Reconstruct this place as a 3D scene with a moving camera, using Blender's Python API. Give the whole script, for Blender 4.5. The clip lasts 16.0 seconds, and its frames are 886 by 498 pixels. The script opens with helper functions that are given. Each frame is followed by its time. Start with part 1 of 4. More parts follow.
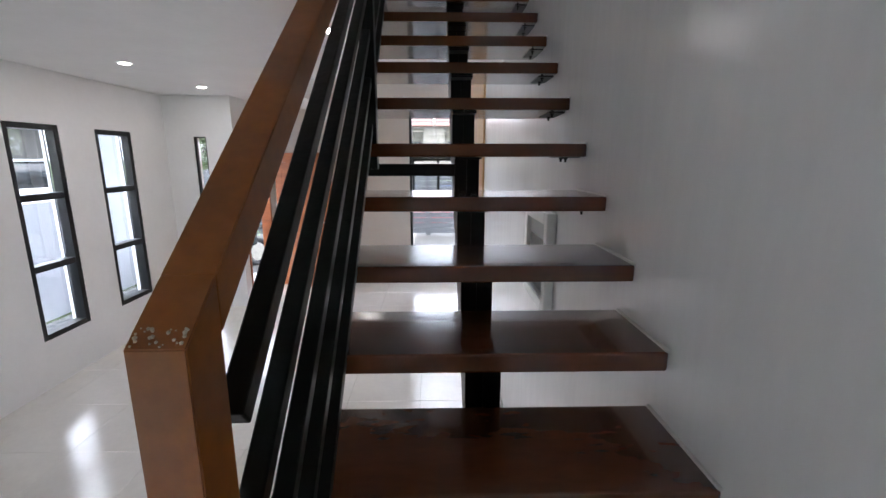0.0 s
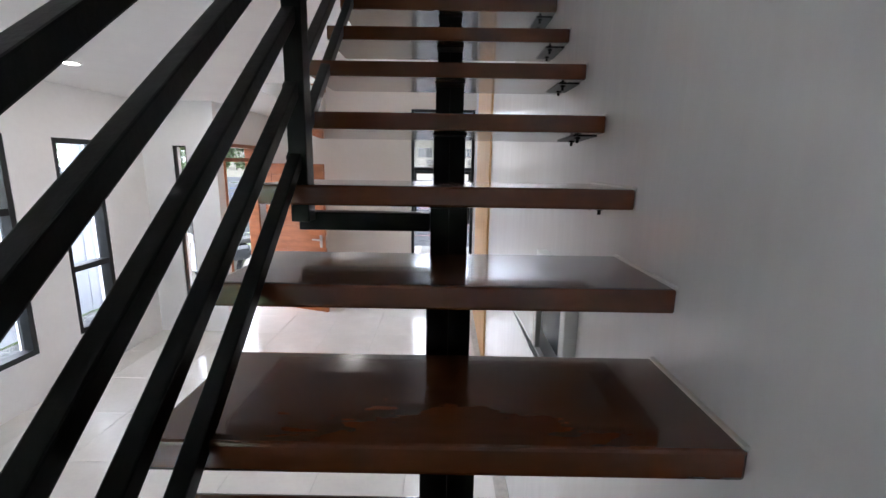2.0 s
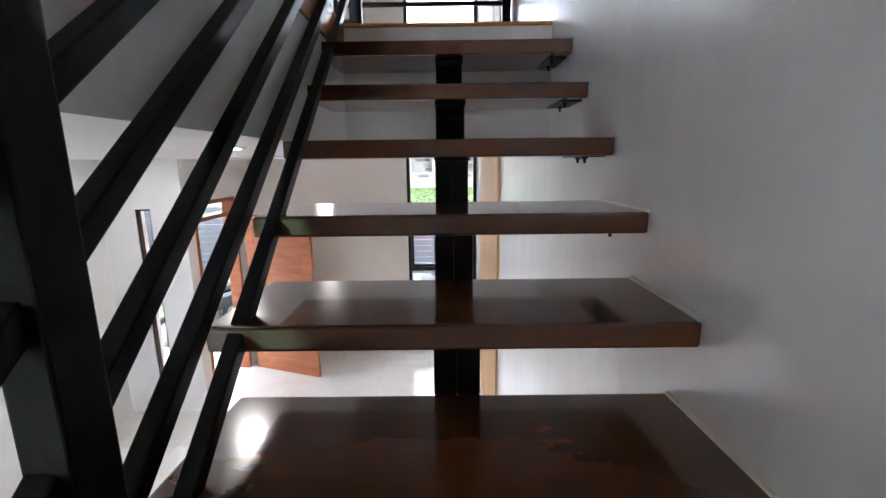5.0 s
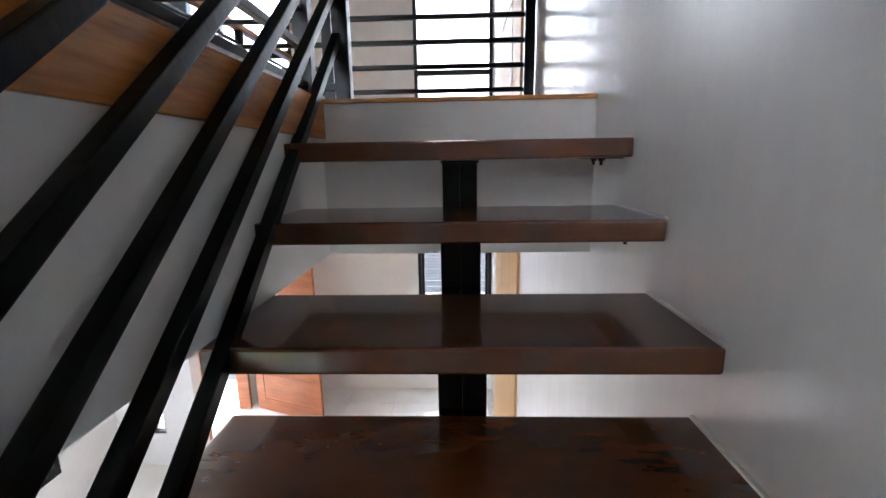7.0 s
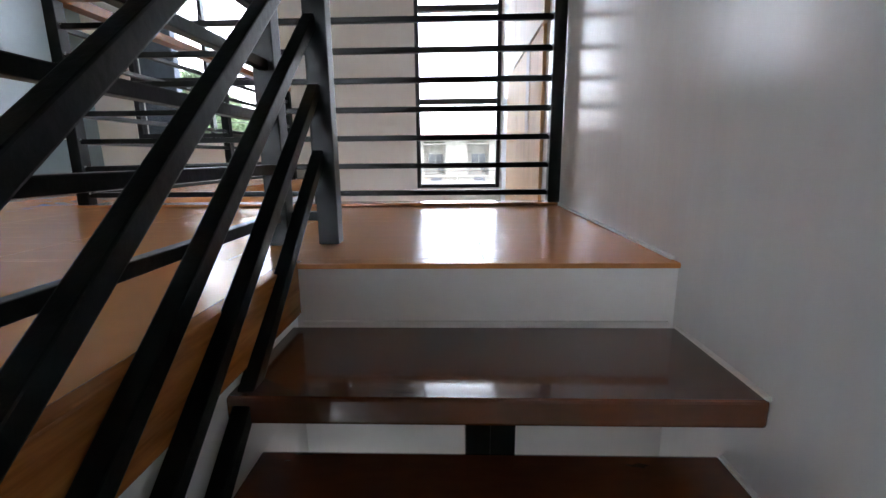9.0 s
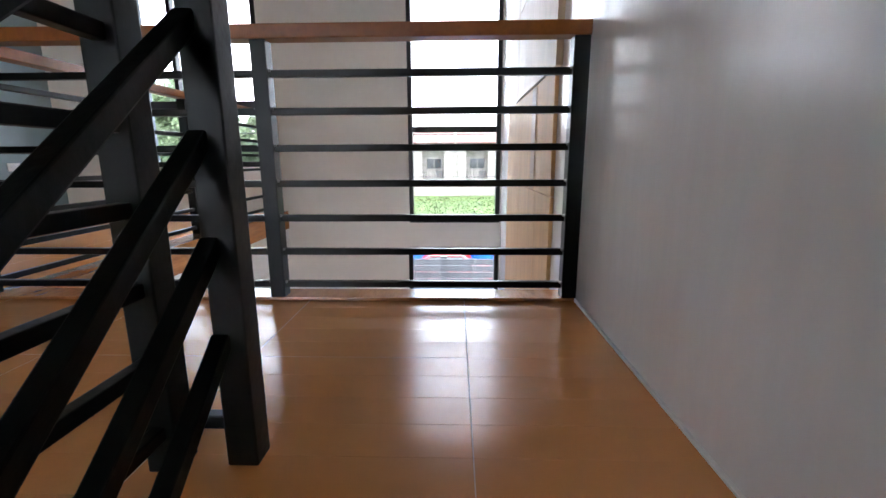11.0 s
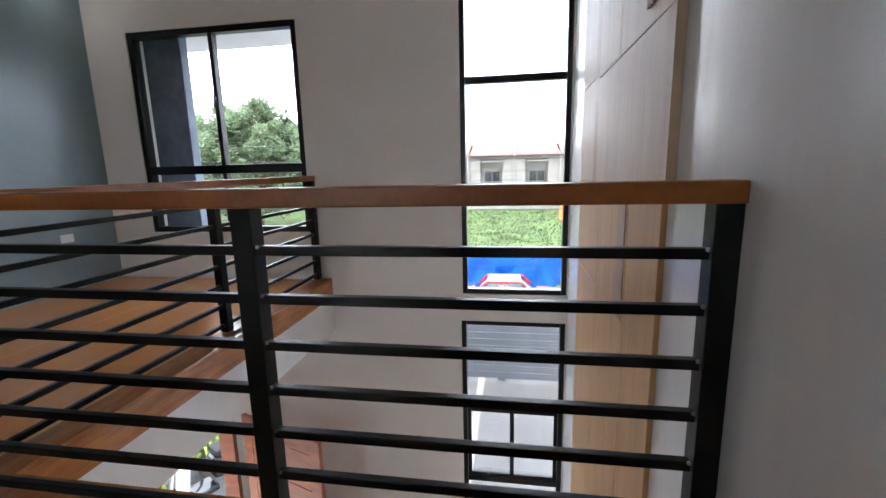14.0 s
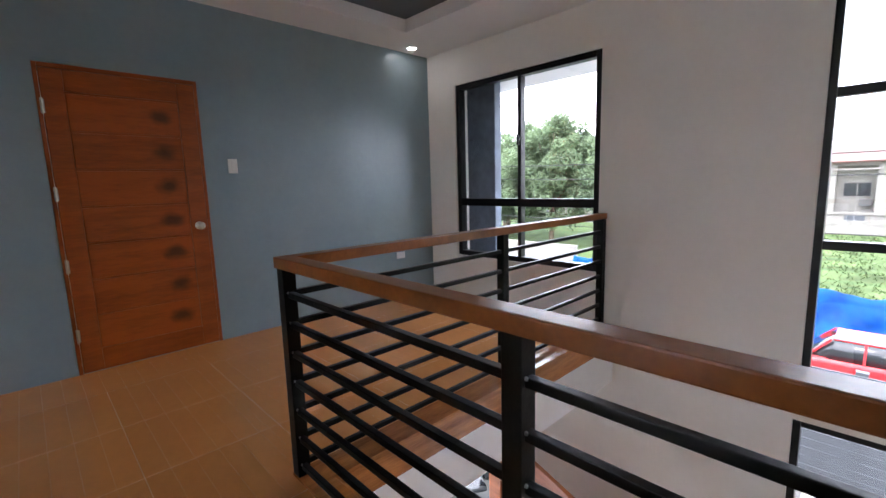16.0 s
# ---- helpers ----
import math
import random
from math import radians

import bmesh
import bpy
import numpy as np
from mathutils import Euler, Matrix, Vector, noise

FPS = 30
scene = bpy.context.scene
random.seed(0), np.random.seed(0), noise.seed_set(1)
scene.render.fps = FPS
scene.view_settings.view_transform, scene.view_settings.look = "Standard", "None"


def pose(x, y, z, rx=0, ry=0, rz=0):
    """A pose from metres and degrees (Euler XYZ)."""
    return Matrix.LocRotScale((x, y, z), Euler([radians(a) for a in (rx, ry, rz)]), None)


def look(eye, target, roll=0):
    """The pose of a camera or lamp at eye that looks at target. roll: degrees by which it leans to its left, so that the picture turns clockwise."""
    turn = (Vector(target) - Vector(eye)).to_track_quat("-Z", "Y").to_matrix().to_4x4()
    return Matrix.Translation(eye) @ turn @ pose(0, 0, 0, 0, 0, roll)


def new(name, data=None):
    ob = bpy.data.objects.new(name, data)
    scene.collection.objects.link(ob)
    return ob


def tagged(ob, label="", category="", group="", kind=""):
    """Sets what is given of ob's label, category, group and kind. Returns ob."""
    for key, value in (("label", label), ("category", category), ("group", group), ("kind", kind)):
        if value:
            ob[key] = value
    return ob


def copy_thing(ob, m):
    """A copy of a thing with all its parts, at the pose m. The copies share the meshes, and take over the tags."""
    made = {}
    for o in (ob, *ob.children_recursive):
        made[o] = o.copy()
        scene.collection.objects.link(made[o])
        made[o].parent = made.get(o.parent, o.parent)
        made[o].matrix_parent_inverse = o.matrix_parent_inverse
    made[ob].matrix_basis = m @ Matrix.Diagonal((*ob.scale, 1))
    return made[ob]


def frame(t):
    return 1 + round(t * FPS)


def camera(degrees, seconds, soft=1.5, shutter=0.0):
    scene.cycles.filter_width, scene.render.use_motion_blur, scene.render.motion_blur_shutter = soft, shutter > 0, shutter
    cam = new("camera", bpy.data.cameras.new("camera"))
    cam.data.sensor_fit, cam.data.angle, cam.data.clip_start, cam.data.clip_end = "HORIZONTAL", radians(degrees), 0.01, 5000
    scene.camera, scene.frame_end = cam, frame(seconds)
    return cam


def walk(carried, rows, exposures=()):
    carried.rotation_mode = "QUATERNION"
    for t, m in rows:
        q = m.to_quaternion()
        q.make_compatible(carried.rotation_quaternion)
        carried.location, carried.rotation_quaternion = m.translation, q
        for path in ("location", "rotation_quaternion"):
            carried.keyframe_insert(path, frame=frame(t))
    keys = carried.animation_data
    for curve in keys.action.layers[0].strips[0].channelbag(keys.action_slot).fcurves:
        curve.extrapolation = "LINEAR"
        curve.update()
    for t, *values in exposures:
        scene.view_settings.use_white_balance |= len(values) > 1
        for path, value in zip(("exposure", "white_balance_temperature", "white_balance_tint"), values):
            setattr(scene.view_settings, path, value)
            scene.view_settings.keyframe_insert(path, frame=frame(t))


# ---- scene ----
cam = camera(91.1, 16.0)
PATH = [
    (0, (-0.562, -2.958, 1.996), (-0.521, -1.001, 1.584), -0.0),
    (0.5, (-0.535, -2.825, 1.976), (-0.467, -0.867, 1.576), 0.9),
    (1, (-0.514, -2.675, 1.996), (-0.472, -0.714, 1.603), 1.1),
    (1.5, (-0.49, -2.53, 2.006), (-0.447, -0.568, 1.618), 0.8),
    (2, (-0.442, -2.351, 2.098), (-0.448, -0.389, 1.712), 0.9),
    (2.5, (-0.44, -2.229, 2.194), (-0.469, -0.27, 1.793), 0.7),
    (3, (-0.464, -2.076, 2.287), (-0.49, -0.116, 1.891), 0.5),
    (3.5, (-0.463, -1.979, 2.389), (-0.479, -0.021, 1.983), 0.0),
    (4, (-0.431, -1.852, 2.485), (-0.447, 0.107, 2.083), -0.2),
    (4.5, (-0.429, -1.746, 2.593), (-0.44, 0.214, 2.198), -0.3),
    (5, (-0.454, -1.623, 2.692), (-0.462, 0.338, 2.298), -0.7),
    (6.25, (-0.445, -1.294, 2.906), (-0.491, 0.665, 2.511), -0.85),
    (6.9, (-0.438, -1.145, 3.039), (-0.505, 0.814, 2.641), -0.93),
    (7.5, (-0.428, -0.996, 3.147), (-0.516, 0.962, 2.749), -1.0),
    (8, (-0.426, -0.886, 3.299), (-0.511, 1.067, 2.875), -0.7),
    (8.5, (-0.459, -0.756, 3.356), (-0.539, 1.199, 2.941), -0.9),
    (9, (-0.495, -0.644, 3.484), (-0.56, 1.312, 3.07), -0.6),
    (10, (-0.488, -0.384, 3.646), (-0.549, 1.572, 3.235), -0.44),
    (10.6, (-0.477, -0.242, 3.75), (-0.536, 1.717, 3.342), -0.34),
    (11.5, (-0.46, -0.045, 3.86), (-0.518, 1.913, 3.458), -0.2),
    (12, (-0.461, 0.058, 3.975), (-0.562, 2.016, 3.58), -0.3),
    (12.5, (-0.488, 0.162, 4.037), (-0.62, 2.118, 3.643), -0.7),
    (13, (-0.509, 0.259, 4.164), (-0.651, 2.216, 3.779), -0.9),
    (13.5, (-0.473, 0.395, 4.211), (-0.659, 2.351, 3.841), -0.9),
    (14, (-0.48, 0.465, 4.289), (-0.801, 2.405, 3.924), -1.4),
    (14.5, (-0.493, 0.519, 4.369), (-0.998, 2.421, 4.012), -1.9),
    (15, (-0.512, 0.64, 4.398), (-1.284, 2.455, 4.067), -1.3),
    (15.5, (-0.563, 0.705, 4.483), (-1.673, 2.341, 4.179), -1.1),
    (16, (-0.598, 0.719, 4.527), (-2.027, 2.088, 4.236), -1.6),
]
walk(cam, [(t, look(eye, target, roll)) for t, eye, target, roll in PATH],
     exposures=[(0, 2.95, 6220, 13), (1, 3.1, 6220, 13), (2, 3.22, 6220, 13), (3.5, 3.4, 6180, 12), (5, 3.42, 6180, 12), (7.5, 3.7, 6200, 12), (8.5, 3.52, 6200, 12), (9, 3.36, 6200, 12), (11.5, 3.32, 6200, 12), (13, 2.98, 6200, 12), (14, 2.88, 6200, 12), (15, 2.92, 6200, 13), (16, 3.1, 6200, 16)])

# ---- world and sun (overcast noon) ----
world = bpy.data.worlds.new("sky")
scene.world = world
world.use_nodes = True
wn, wl = world.node_tree.nodes, world.node_tree.links
sky = wn.new("ShaderNodeTexSky")
sky.sky_type, sky.sun_disc = "NISHITA", False
sky.sun_elevation, sky.sun_rotation = radians(67), radians(197)
sky.dust_density, sky.air_density = 4.0, 1.0
coord = wn.new("ShaderNodeTexCoord")
cloud = wn.new("ShaderNodeTexNoise")
cloud.inputs["Scale"].default_value, cloud.inputs["Detail"].default_value = 3.0, 6.0
wl.new(coord.outputs["Generated"], cloud.inputs["Vector"])
ramp = wn.new("ShaderNodeValToRGB")
ramp.color_ramp.elements[0].position, ramp.color_ramp.elements[1].position = 0.35, 0.7
ramp.color_ramp.elements[0].color, ramp.color_ramp.elements[1].color = (7.2, 8.0, 9.2, 1), (11.0, 11.2, 11.4, 1)
wl.new(cloud.outputs["Fac"], ramp.inputs["Fac"])
mix = wn.new("ShaderNodeMix")
mix.data_type = "RGBA"
mix.inputs[0].default_value = 0.8
wl.new(sky.outputs["Color"], mix.inputs[6])
wl.new(ramp.outputs["Color"], mix.inputs[7])
back = wn["Background"]
back.inputs["Strength"].default_value = 0.15
wl.new(mix.outputs[2], back.inputs["Color"])
sun = new("sun", bpy.data.lights.new("sun", "SUN"))
sun.data.energy, sun.data.angle, sun.data.color = 0.2, radians(15), (1.0, 0.96, 0.9)
sun.matrix_world = look((0, 0, 20), (2.5, 8.1, 0))

# ---- materials ----
def mat(name, color, rough=0.5, metal=0.0, vary=0.06, scale=6.0, bump=0.0, bscale=40.0, coat=0.0, streak=None, spec=0.5, rvar=0.0, per=0.0):
    m = bpy.data.materials.new(name)
    m.use_nodes = True
    n, l = m.node_tree.nodes, m.node_tree.links
    b = n["Principled BSDF"]
    b.inputs["Roughness"].default_value, b.inputs["Metallic"].default_value = rough, metal
    b.inputs["Specular IOR Level"].default_value = spec
    b.inputs["Coat Weight"].default_value, b.inputs["Coat Roughness"].default_value = coat, 0.08
    tc = n.new("ShaderNodeTexCoord")
    mp = n.new("ShaderNodeMapping")
    mp.inputs["Scale"].default_value = streak or (1, 1, 1)
    l.new(tc.outputs["Object"], mp.inputs["Vector"])
    big = n.new("ShaderNodeTexNoise")
    big.inputs["Scale"].default_value, big.inputs["Detail"].default_value = scale, 5.0
    l.new(mp.outputs["Vector"], big.inputs["Vector"])
    fine = n.new("ShaderNodeTexNoise")
    fine.inputs["Scale"].default_value, fine.inputs["Detail"].default_value = scale * 7, 3.0
    l.new(mp.outputs["Vector"], fine.inputs["Vector"])
    add = n.new("ShaderNodeMath")
    add.operation = "MULTIPLY_ADD"
    add.inputs[1].default_value = 0.5
    l.new(fine.outputs["Fac"], add.inputs[0])
    l.new(big.outputs["Fac"], add.inputs[2])
    src = add.outputs[0]
    if per:
        oi = n.new("ShaderNodeObjectInfo")
        ma = n.new("ShaderNodeMath")
        ma.operation = "MULTIPLY_ADD"
        ma.inputs[1].default_value = per
        l.new(oi.outputs["Random"], ma.inputs[0])
        l.new(src, ma.inputs[2])
        src = ma.outputs[0]
    r = n.new("ShaderNodeValToRGB")
    r.color_ramp.elements[0].position, r.color_ramp.elements[1].position = 0.45, 1.05 + per
    lo = [max(0.0, c * (1 - vary * 2)) for c in color]
    hi = [min(1.0, c * (1 + vary * 2)) for c in color]
    r.color_ramp.elements[0].color, r.color_ramp.elements[1].color = (*lo, 1), (*hi, 1)
    l.new(src, r.inputs["Fac"])
    l.new(r.outputs["Color"], b.inputs["Base Color"])
    if rvar:
        mr = n.new("ShaderNodeMapRange")
        mr.inputs["From Min"].default_value, mr.inputs["From Max"].default_value = 0.3, 0.7
        mr.inputs["To Min"].default_value, mr.inputs["To Max"].default_value = max(0.02, rough - rvar), rough + rvar
        l.new(big.outputs["Fac"], mr.inputs["Value"])
        l.new(mr.outputs["Result"], b.inputs["Roughness"])
    if bump:
        bn = n.new("ShaderNodeTexNoise")
        bn.inputs["Scale"].default_value, bn.inputs["Detail"].default_value = bscale, 4.0
        l.new(mp.outputs["Vector"], bn.inputs["Vector"])
        bp = n.new("ShaderNodeBump")
        bp.inputs["Strength"].default_value, bp.inputs["Distance"].default_value = bump, 0.01
        l.new(bn.outputs["Fac"], bp.inputs["Height"])
        l.new(bp.outputs["Normal"], b.inputs["Normal"])
    return m


def glow(name, color, strength):
    m = bpy.data.materials.new(name)
    m.use_nodes = True
    b = m.node_tree.nodes["Principled BSDF"]
    b.inputs["Emission Color"].default_value, b.inputs["Emission Strength"].default_value = (*color, 1), strength
    return m


def glass_mat(name, tint=(1, 1, 1)):
    m = bpy.data.materials.new(name)
    m.use_nodes = True
    b = m.node_tree.nodes["Principled BSDF"]
    b.inputs["Base Color"].default_value = (*tint, 1)
    b.inputs["Transmission Weight"].default_value, b.inputs["Roughness"].default_value, b.inputs["IOR"].default_value = 1.0, 0.0, 1.45
    return m


M_RIGHT = mat("semi_gloss_paint", (0.80, 0.79, 0.78), 0.235, vary=0.025, scale=2, bump=0.24, bscale=7, spec=0.52, streak=(1, 1.6, 0.4))
M_WHITE = mat("white_paint", (0.86, 0.86, 0.855), 0.45, vary=0.015, scale=3, bump=0.12, bscale=18)
M_CREAM = mat("cream_paint", (0.82, 0.785, 0.745), 0.5, vary=0.015, scale=3, bump=0.12, bscale=18)
M_CEIL = mat("ceiling_paint", (0.87, 0.86, 0.84), 0.6, vary=0.01, scale=3, bump=0.05, bscale=25)
M_GREY = mat("blue_grey_paint", (0.235, 0.31, 0.34), 0.34, vary=0.03, scale=2.5, bump=0.2, bscale=9, rvar=0.05)
# tray panel, coloured much darker than the ceiling around it
M_TRAY = mat("tray_dark_grey", (0.07, 0.075, 0.08), 0.5, vary=0.03)
M_TREAD = mat("dark_lacquered_wood", (0.094, 0.029, 0.010), 0.2, vary=0.14, scale=2.2, bump=0.016, bscale=5, coat=0.6, streak=(1, 3, 3), rvar=0.03)
M_TREAD.node_tree.nodes["Principled BSDF"].inputs["Coat Roughness"].default_value = 0.07
M_TREAD.node_tree.nodes["Principled BSDF"].inputs["Coat IOR"].default_value = 1.52
M_RAIL = mat("brown_varnished_wood", (0.27, 0.086, 0.014), 0.36, vary=0.15, scale=5, bump=0.04, bscale=14, coat=0.08, streak=(1.5, 1.5, 1.5), spec=0.35)
M_FASCIA = mat("orange_varnished_wood", (0.42, 0.16, 0.045), 0.2, vary=0.2, scale=3, bump=0.04, bscale=14, coat=0.3, streak=(5, 0.8, 8))
M_BLACK = mat("black_painted_steel", (0.0035, 0.0045, 0.0043), 0.34, vary=0.25, scale=14, bump=0.10, bscale=50, spec=0.17)
M_WELD = mat("bright_weld_steel", (0.30, 0.31, 0.31), 0.28, metal=0.9, vary=0.2, scale=30)
M_FRAME = mat("black_aluminium", (0.007, 0.007, 0.0075), 0.38, vary=0.15, scale=14, spec=0.3)
M_GLASS = glass_mat("clear_glass")
M_TILE = mat("polished_tile", (0.74, 0.715, 0.675), 0.155, vary=0.03, scale=4, per=0.05)
M_GROUT = mat("tile_grout", (0.5, 0.48, 0.44), 0.8, vary=0.1, scale=20)
M_JOINT = mat("pale_joint_filler", (0.70, 0.50, 0.31), 0.8, vary=0.1, scale=20)
M_PLANK = mat("plank_tile", (0.68, 0.288, 0.09), 0.2, vary=0.04, scale=2.0, bump=0.006, bscale=5, streak=(1, 1, 1), rvar=0.02, per=0.04)
M_DOOR = mat("door_wood", (0.29, 0.066, 0.008), 0.36, vary=0.14, scale=1.6, bump=0.05, bscale=12, coat=0.08, streak=(1.2, 1, 9))
def knotty(m, x0, z0, step):
    """Soft dark knots, one in each board, laid into the wood colour in the door's own coordinates."""
    n, l = m.node_tree.nodes, m.node_tree.links
    base = n["Principled BSDF"].inputs["Base Color"]
    src = base.links[0].from_socket
    def op(kind, a, c):
        k = n.new("ShaderNodeMath")
        k.operation = kind
        for i, v in enumerate((a, c)):
            if isinstance(v, (int, float)):
                k.inputs[i].default_value = v
            else:
                l.new(v, k.inputs[i])
        return k.outputs[0]
    tc, sp, nz = n.new("ShaderNodeTexCoord"), n.new("ShaderNodeSeparateXYZ"), n.new("ShaderNodeTexNoise")
    nz.inputs["Scale"].default_value = 9.0
    l.new(tc.outputs["Object"], nz.inputs["Vector"])
    l.new(tc.outputs["Object"], sp.inputs[0])
    f = op("MULTIPLY", op("SUBTRACT", op("FRACT", op("DIVIDE", op("SUBTRACT", sp.outputs[2], z0), step), 0), 0.5), step / 0.075)
    g = op("DIVIDE", op("SUBTRACT", sp.outputs[0], x0), 0.105)
    r = op("ADD", op("SQRT", op("ADD", op("MULTIPLY", f, f), op("MULTIPLY", g, g)), 0), op("MULTIPLY", op("SUBTRACT", nz.outputs["Fac"], 0.5), 1.1))
    mr = n.new("ShaderNodeMapRange")
    mr.interpolation_type = "SMOOTHSTEP"
    mr.inputs["From Min"].default_value, mr.inputs["From Max"].default_value = 0.1, 1.1
    mr.inputs["To Min"].default_value, mr.inputs["To Max"].default_value = 0.85, 0.0
    l.new(r, mr.inputs["Value"])
    mx = n.new("ShaderNodeMix")
    mx.data_type = "RGBA"
    mx.inputs[7].default_value = (0.045, 0.011, 0.003, 1)
    l.new(mr.outputs["Result"], mx.inputs[0])
    l.new(src, mx.inputs[6])
    l.new(mx.outputs[2], base)
    return m
M_BOARD = knotty(mat("knotty_door_board", (0.27, 0.060, 0.007), 0.36, vary=0.2, scale=1.6, bump=0.05, bscale=12, coat=0.08, streak=(1.2, 1, 9), per=0.25), 0.66, 0.161, (2.105 - 0.302) / 7)
M_CHIP = mat("chipped_varnish", (0.6, 0.52, 0.42), 0.8, vary=0.2, scale=60)
M_DOORX = mat("entrance_door_wood", (0.36, 0.115, 0.038), 0.35, vary=0.15, scale=2.5, bump=0.05, bscale=12, streak=(1, 1, 6))
M_PANEL = mat("beige_veneer", (0.52, 0.385, 0.26), 0.52, vary=0.06, scale=3, bump=0.03, bscale=20, streak=(5, 5, 0.6), spec=0.32)
# lower panels, coloured more orange than the upper ones
M_PANEL3 = mat("lower_panel_veneer", (0.55, 0.32, 0.135), 0.54, vary=0.06, scale=3, bump=0.03, bscale=20, streak=(5, 5, 0.6), spec=0.3)
M_PANEL2 = mat("tan_veneer", (0.26, 0.165, 0.095), 0.5, vary=0.08, scale=3, streak=(5, 5, 0.6), spec=0.3)
M_PANEL4 = mat("light_tan_veneer", (0.40, 0.255, 0.14), 0.5, vary=0.06, scale=3, streak=(5, 5, 0.6), spec=0.3)
M_PLASTIC = mat("white_plastic", (0.8, 0.8, 0.78), 0.35, vary=0.02)
M_STEEL = mat("brushed_steel", (0.55, 0.53, 0.48), 0.3, metal=1.0, vary=0.08, scale=20)
M_STEELG = mat("grey_sheet_metal", (0.42, 0.44, 0.45), 0.4, vary=0.05)
M_SMOKE = mat("smoked_plastic", (0.12, 0.13, 0.13), 0.25, vary=0.05)
M_LAMP = glow("downlight_glow", (1.0, 0.97, 0.92), 4.0)
M_CONC = mat("driveway_concrete", (0.078, 0.076, 0.072), 0.85, vary=0.14, scale=1.2, bump=0.1, bscale=30)
M_ASPH = mat("road_asphalt", (0.11, 0.11, 0.11), 0.9, vary=0.15, scale=1.5, bump=0.3, bscale=40)
M_GRASS = mat("meadow_grass", (0.058, 0.085, 0.032), 0.95, vary=0.32, scale=0.8, bump=0.5, bscale=12, spec=0.1)
M_LIME = mat("lime_leaves", (0.22, 0.32, 0.05), 0.6, vary=0.3, scale=4)
M_LEAF = mat("leaves", (0.18, 0.235, 0.135), 0.75, vary=0.28, scale=0.7, spec=0.2)
def see_through_leaf(m, share):
    """Lets part of the light pass through thin leaves."""
    n, l = m.node_tree.nodes, m.node_tree.links
    b = n["Principled BSDF"]
    tr, mx, out = n.new("ShaderNodeBsdfTranslucent"), n.new("ShaderNodeMixShader"), n["Material Output"]
    l.new(b.inputs["Base Color"].links[0].from_socket, tr.inputs["Color"])
    mx.inputs[0].default_value = share
    l.new(b.outputs[0], mx.inputs[1])
    l.new(tr.outputs[0], mx.inputs[2])
    l.new(mx.outputs[0], out.inputs["Surface"])
see_through_leaf(M_LEAF, 0.45)
M_BARK = mat("bark", (0.12, 0.09, 0.06), 0.9, vary=0.2)
M_TARP = mat("blue_tarp", (0.003, 0.085, 0.36), 0.55, vary=0.25, scale=2, bump=0.6, bscale=5, spec=0.18)
M_RED = mat("red_car_paint", (0.42, 0.018, 0.022), 0.35, vary=0.05, coat=0.15, spec=0.3)
M_CARGLASS = mat("dark_car_glass", (0.02, 0.022, 0.024), 0.08, vary=0.05)
M_RUBBER = mat("black_rubber", (0.02, 0.02, 0.02), 0.8, vary=0.1)
M_HOUSE = mat("cream_render", (0.19, 0.177, 0.155), 0.85, vary=0.10, scale=0.6, bump=0.1)
M_ROOF = mat("brown_roof_tile", (0.115, 0.055, 0.043), 0.8, vary=0.15, scale=1.5)
M_SLATE = mat("blue_grey_render", (0.09, 0.108, 0.14), 0.7, vary=0.3, scale=2.2, bump=0.2, bscale=14)
M_FENCE = mat("dark_grey_fence", (0.055, 0.06, 0.068), 0.5, vary=0.15, scale=5)
M_BLOCK = mat("white_fence_wall", (0.36, 0.38, 0.42), 0.8, vary=0.06, scale=1.0, bump=0.1)
M_GRAVEL = mat("dark_gravel", (0.12, 0.125, 0.13), 0.9, vary=0.5, scale=9, bump=0.8, bscale=45)
M_ORANGE = mat("orange_net", (0.75, 0.16, 0.03), 0.6, vary=0.1)
M_SILVER = mat("silver_car_paint", (0.55, 0.56, 0.58), 0.3, vary=0.04, coat=0.5)

# ---- mesh helpers ----
def box(bm, x0, x1, y0, y1, z0, z1, bevel=0.0, m=None):
    made = bmesh.ops.create_cube(bm, size=1.0)["verts"]
    bmesh.ops.transform(bm, matrix=Matrix.LocRotScale(((x0 + x1) / 2, (y0 + y1) / 2, (z0 + z1) / 2), None, (abs(x1 - x0), abs(y1 - y0), abs(z1 - z0))), verts=made)
    if bevel:
        edges = list({e for v in made for e in v.link_edges})
        made = [v for v in bmesh.ops.bevel(bm, geom=edges, offset=bevel, segments=2, affect="EDGES", profile=0.6)["verts"]] + [v for v in made if v.is_valid]
    if m is not None:
        bmesh.ops.transform(bm, matrix=m, verts=list({v for v in made if v.is_valid}))
    return bm


def bx(*a, bevel=0.0, m=None):
    return box(bmesh.new(), *a, bevel=bevel, m=m)


def tube(bm, a, b, r, n=12, r2=None):
    a, b = Vector(a), Vector(b)
    q = (b - a).to_track_quat("Z", "Y")
    bmesh.ops.create_cone(bm, cap_ends=True, segments=n, radius1=r, radius2=r if r2 is None else r2, depth=(b - a).length, matrix=Matrix.LocRotScale((a + b) / 2, q, None))
    return bm


